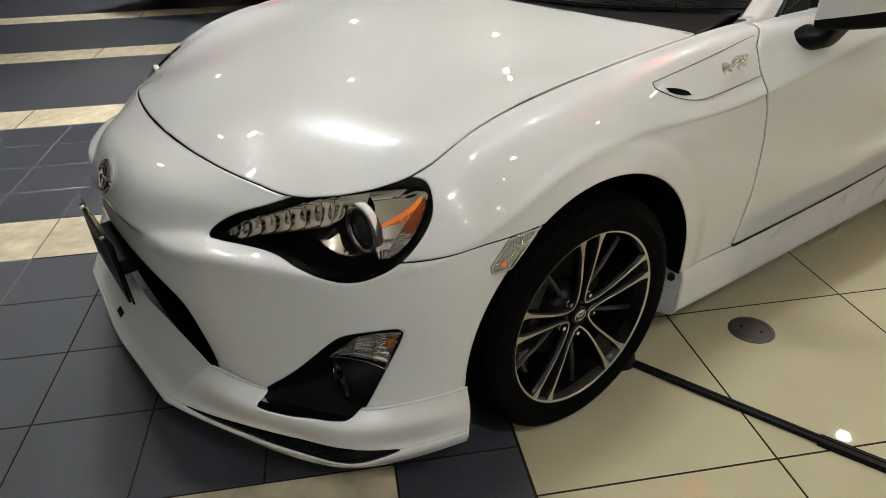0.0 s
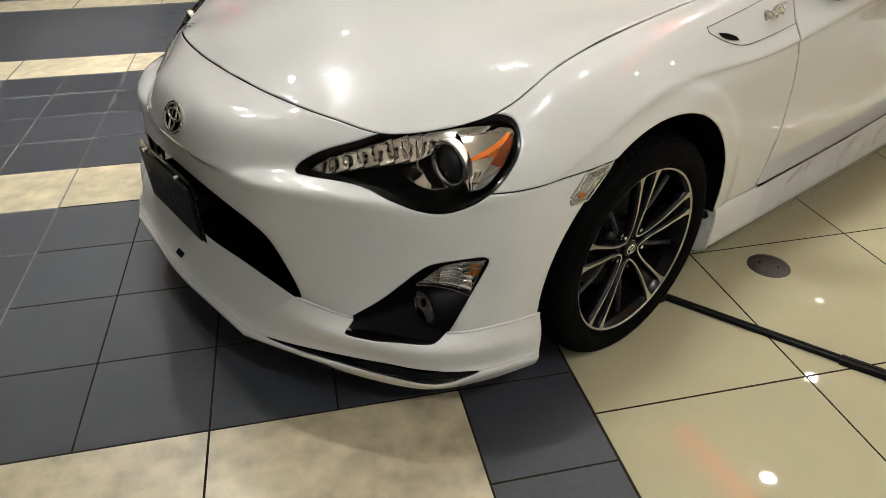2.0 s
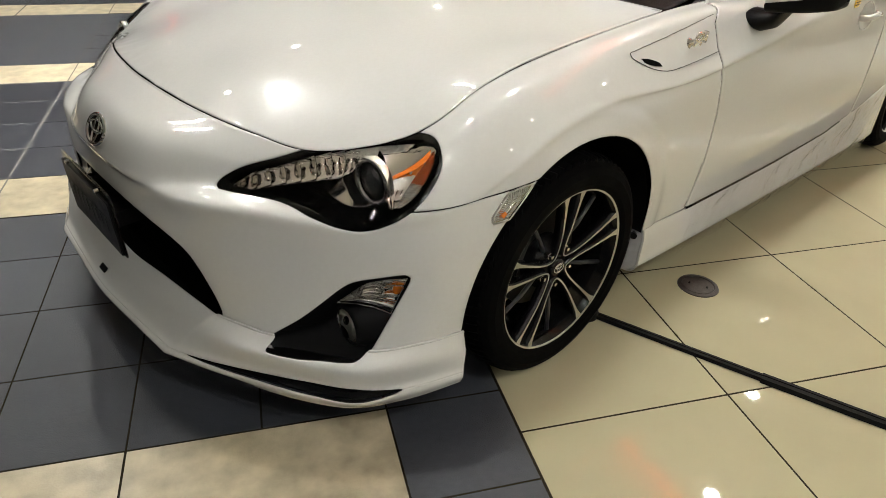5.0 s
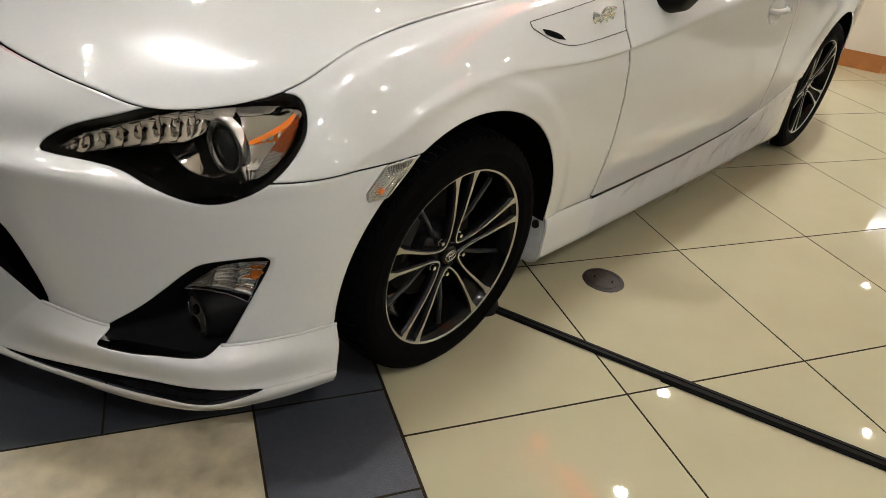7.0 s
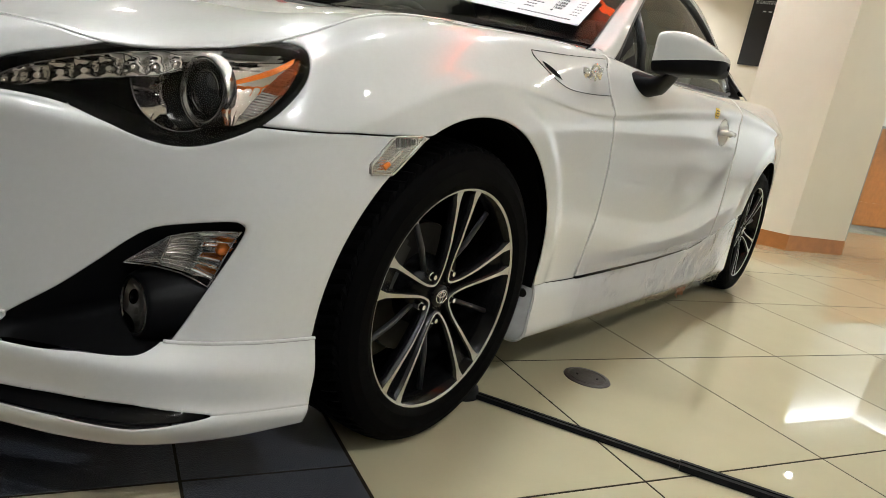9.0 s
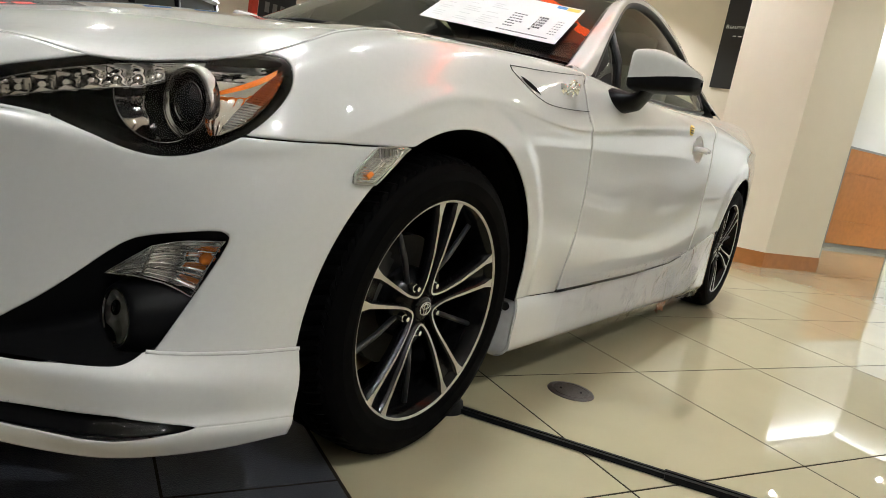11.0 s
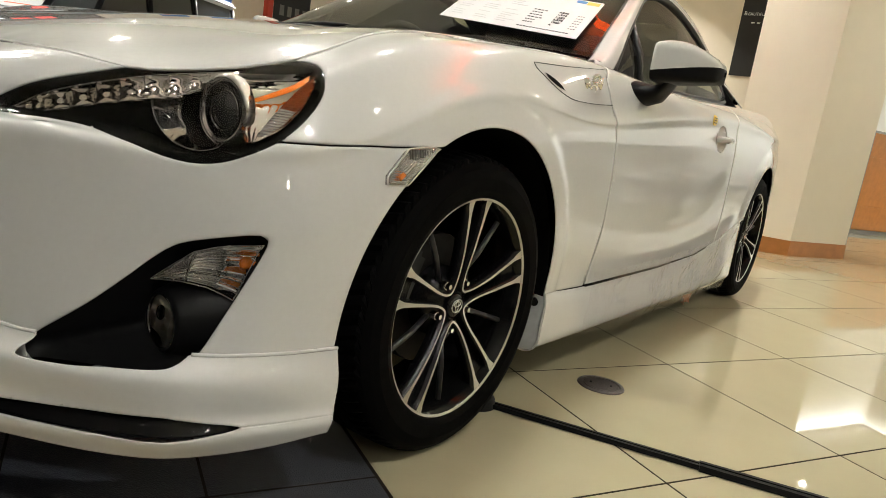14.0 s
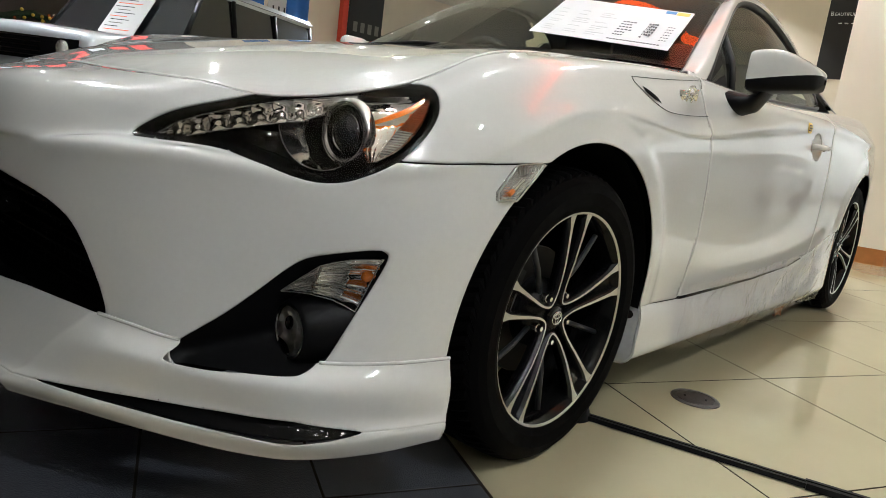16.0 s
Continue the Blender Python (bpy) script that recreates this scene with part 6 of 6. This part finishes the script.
for A, B in zip(rows_f, rows_f[1:]):
    bm.faces.new((A[0], B[0], B[1], A[1]))
fl = part("cloth", bm, BLUE, flag, smooth=True)
fl.modifiers.new("thickness", "SOLIDIFY").thickness = 0.003
for k in range(4):
    part("mark", box(bmesh.new(), (0.08 + k * 0.08, 0.046, 2.05), (0.10 + k * 0.08, 0.052, 2.2)), WHITE_INK, flag)
scroll = thing("paper_scroll", "white paper scroll with black marks on a wall", "scroll", place=(-5.93, -8.69, -0.12))
part("paper", box(bmesh.new(), (0, 0, 1.8), (0.40, 0.012, 2.5)), PAPER, scroll)
for k in range(3):
    part("mark", box(bmesh.new(), (0.06 + k * 0.11, 0.0125, 1.95), (0.09 + k * 0.11, 0.015, 2.25)), INK, scroll)
post = thing("red_post", "red painted upright post beside a wall", "post", place=(-7.0, -8.5, 0))
part("shaft", box(bmesh.new(), (0, 0, 0), (0.12, 0.12, CEILING), bevel=0.006), material("red_paint", (0.62, 0.05, 0.02), 0.4, grain=0.05, scale=10), post)
poster = thing("wall_poster", "black framed poster with grey marks on a wall", "poster", place=(-8.1, -8.69, 0))
part("frame", box(bmesh.new(), (0, 0, 1.9), (0.85, 0.02, 2.85), bevel=0.004), BANNER, poster)
for k in range(4):
    part("mark", box(bmesh.new(), (0.08 + k * 0.18, 0.0205, 2.02), (0.18 + k * 0.18, 0.023, 2.2)), GROUT_LIGHT, poster)
sign = thing("wall_sign", "blue and red picture sign on a wall", "sign", place=(-5.45, -8.69, -0.1))
part("panel", box(bmesh.new(), (0, 0, 2.05), (0.5, 0.015, 2.6)), BLUE, sign)
part("mark", box(bmesh.new(), (0.3, 0.0155, 2.08), (0.46, 0.02, 2.3)), ORANGE_INK, sign)
knot = thing("red_tassel", "red knotted cloth tassel hanging on a wall", "tassel", place=(-5.72, -8.66, 1.86))
bm = bmesh.new()
for k in range(5):
    tube(bm, [(0.0, 0.0, 0.1), (0.05 * math.cos(k * 1.26), 0.02 + 0.03 * math.sin(k * 1.26), 0.0), (0.07 * math.cos(k * 1.26), 0.02, -0.12)], 0.018, 6)
part("cloth", bm, ORANGE_INK, knot, smooth=True)

# shop sign high on the far dark wall, seen mirrored in the bonnet
shop = thing("shop_sign", "dark shop sign with glowing red and white bars on a wall", "sign", place=(-3.3, -8.66, 2.25))
part("board", box(bmesh.new(), (0, 0, 0), (3.6, 0.05, 0.6), bevel=0.01), BLACK, shop)
RED_GLOW = material("red_sign_glow", (1.0, 0.04, 0.03), 0.4, emission=1.0)
WHITE_GLOW = material("white_sign_glow", (0.9, 0.95, 1.0), 0.4, emission=0.8)
for k in range(9):
    part("lit_bar", box(bmesh.new(), (0.15 + k * 0.38, 0.05, 0.12 + 0.08 * (k % 2)), (0.42 + k * 0.38, 0.07, 0.46 - 0.06 * (k % 3)), bevel=0.008), WHITE_GLOW if k % 4 == 2 else RED_GLOW, shop, "glowing bar")

# another car parked further along the aisle
PARKED = [(-2.0, 0.62, 0.30, 0.78, 0.80), (-1.85, 0.78, 0.22, 0.86, 0.90), (-1.5, 0.84, 0.20, 0.90, 1.18), (-0.9, 0.86, 0.19, 0.90, 1.40), (-0.1, 0.86, 0.19, 0.88, 1.44),
          (0.6, 0.86, 0.19, 0.87, 1.30), (1.1, 0.85, 0.19, 0.86, 0.95), (1.6, 0.80, 0.20, 0.78, 0.82), (1.95, 0.66, 0.24, 0.66, 0.68), (2.05, 0.5, 0.32, 0.55, 0.56)]
DARK_SILVER = material("grey_car_paint", (0.30, 0.31, 0.32), 0.3, 0.3, grain=0.04, scale=300, coat=1.0)
hatch = thing("hatchback", "grey hatchback parked beyond on the tiled floor", "car", place=(-12.9, 5.4, 0))
lower, upper = [], []
for x, w, z0, belt, top in PARKED:
    lower.append([(x, -w * 0.9, z0), (x, -w, z0 + 0.2), (x, -w * 0.98, belt), (x, -w * 0.6, belt + 0.01), (x, 0, belt + 0.02), (x, w * 0.6, belt + 0.01), (x, w * 0.98, belt), (x, w, z0 + 0.2), (x, w * 0.9, z0)])
    upper.append([(x, -w * 0.95, belt - 0.01), (x, -w * 0.84, belt + (top - belt) * 0.6), (x, -w * 0.68, top - 0.04 * (top > belt)), (x, 0, top), (x, w * 0.68, top - 0.04 * (top > belt)), (x, w * 0.84, belt + (top - belt) * 0.6), (x, w * 0.95, belt - 0.01)])
for nm, rws, mat, lab in (("body", lower, DARK_SILVER, "dark grey painted body"), ("cabin", upper[1:8], DARK_GLASS, "dark windows")):
    V, T = grid(loft(rws, np.linspace(0, len(rws) - 1, 60), np.linspace(0, len(rws[0]) - 1, 60)))
    sheet(nm, V, outward(V, T, (0, 0, 0.5)), mat, hatch, lab)
V, T = grid(loft([[(x, y, z + 0.008) for x, y, z in r[2:5]] for r in upper[2:6]], np.linspace(0, 3, 30), np.linspace(0, 2, 12)))
sheet("roof", V, outward(V, T, (0, 0, 0)), DARK_SILVER, hatch, "dark grey roof", thick=0.006)
for s in (1, -1):
    for x in (-1.25, 1.3):
        bm = lathe(bmesh.new(), [(0.0, 0.09), (0.18, 0.09), (0.2, 0.11), (0.28, 0.11), (0.31, 0.08), (0.31, -0.1)], 32)
        bmesh.ops.transform(bm, matrix=pose(x, s * 0.78, 0.31, 0, 0, 0 if s > 0 else 180), verts=bm.verts)
        part("wheel", bm, RUBBER, hatch, "black wheel", smooth=True)
    part("headlamp", box(bmesh.new(), (1.86, s * 0.62 - 0.14, 0.60), (1.99, s * 0.62 + 0.10, 0.70), bevel=0.03), CHROME, hatch, "chrome headlamp")
    part("window_trim", tube(bmesh.new(), [(p[0], s * abs(p[1]) * 1.02, p[2] + 0.02) for p in (r[0] for r in upper[2:7])], 0.012, 6), CHROME, hatch, "bright window trim", smooth=True)

# ---------------------------------------------------------------- floor, laid last
floor = tagged(part("floor", box(bmesh.new(), (X0, Y0, -0.2), (X1, Y1, -0.0008)), GROUT), "dark grout bed of the tiled mall floor", "floor", kind="structure")


def tile_mesh(w, d, mat):
    bm = box(bmesh.new(), (0, 0, -0.010), (w, d, 0.0))
    top = [e for e in bm.edges if all(abs(v.co.z) < 1e-6 for v in e.verts)]
    bmesh.ops.bevel(bm, geom=top, offset=0.0004, segments=1, affect="EDGES")
    me = bpy.data.meshes.new("tile")
    bm.to_mesh(me)
    bm.free()
    me.materials.append(mat)
    return me


MESHES = {}
REST = {}


def lay(a, b, w, d, mat, gap=0.0058):
    """A tile from (a, b) to (a + w, b + d) in the floor's own grid; the nearest are pieces of their own."""
    corners = [at_grid(a + u, b + v) for u in (0, w) for v in (0, d)]
    c = at_grid(a + w / 2, b + d / 2)
    if any(not (X0 < p.x < X1 and Y0 < p.y < Y1) for p in corners):
        return
    near = -3.2 < c.x < 2.2 and -2.6 < c.y < 2.9
    g = gap / 2
    if near:
        key = (round(w, 3), round(d, 3), mat.name)
        if key not in MESHES:
            MESHES[key] = tile_mesh(w - gap, d - gap, mat)
        ob = new("tile", MESHES[key])
        ob.parent = floor
        p = at_grid(a + g, b + d - g)
        ob.matrix_basis = pose(p.x, p.y, 0, 0, 0, ROT)
    else:
        REST.setdefault(mat.name, []).append([at_grid(a + u, b + v) for u, v in ((g, g), (w - g, g), (w - g, d - g), (g, d - g))])


for i in range(0, 26):
    for j in range(-14, 14):
        lay(i * 0.602, j * 0.602, 0.602, 0.602, CREAM)
for j in range(-40, 30):
    lay(-0.312, -0.155 + j * 0.301, 0.310, 0.301, DARK_TILE)
for k in range(-8, 6):
    b0 = -0.155 + 1.6 * k
    for i in range(0, 18):
        a0 = -0.312 - 0.627 * (i + 1)
        lay(a0, b0, 0.627, 0.341 if k else 0.345, BEIGE)
        for j in range(4):
            for h in (0, 0.3135):
                lay(a0 + h, b0 + 0.345 + 0.31375 * j, 0.3135, 0.31375, DARK_TILE, 0.0054)
# pale grout between the dark tiles further out
for a, b, w, d in ((-1.569, -8.5, 0.007, 17.0), (-1.569, -2.055, -5.0, 0.004), (-1.569, -2.72, -5.0, 0.004), (-2.2, -8.5, 0.005, 17.0)):
    q = [at_grid(a + u, b + v) for u, v in ((0, 0), (w, 0), (w, d), (0, d))]
    sheet("pale_joint", [(p.x, p.y, 0.0005) for p in q], [(0, 1, 2, 3)], GROUT_LIGHT, floor, smooth=False)
q = [at_grid(a, b) for a, b in ((-1.569, -8.5), (-1.569, 9.0), (-7.2, 9.0), (-7.2, -8.5))]
sheet("pale_grout", [(p.x, p.y, -0.0006) for p in q], [(0, 1, 2, 3)], GROUT_LIGHT, floor, smooth=False)
for name, quads in REST.items():
    verts = [(p.x, p.y, -0.0003) for q in quads for p in q]
    ob = sheet("far_tiles", verts, [tuple(range(4 * k + 3, 4 * k - 1, -1)) for k in range(len(quads))], bpy.data.materials[name], floor, smooth=False)
    ob["kind"] = "stuff"
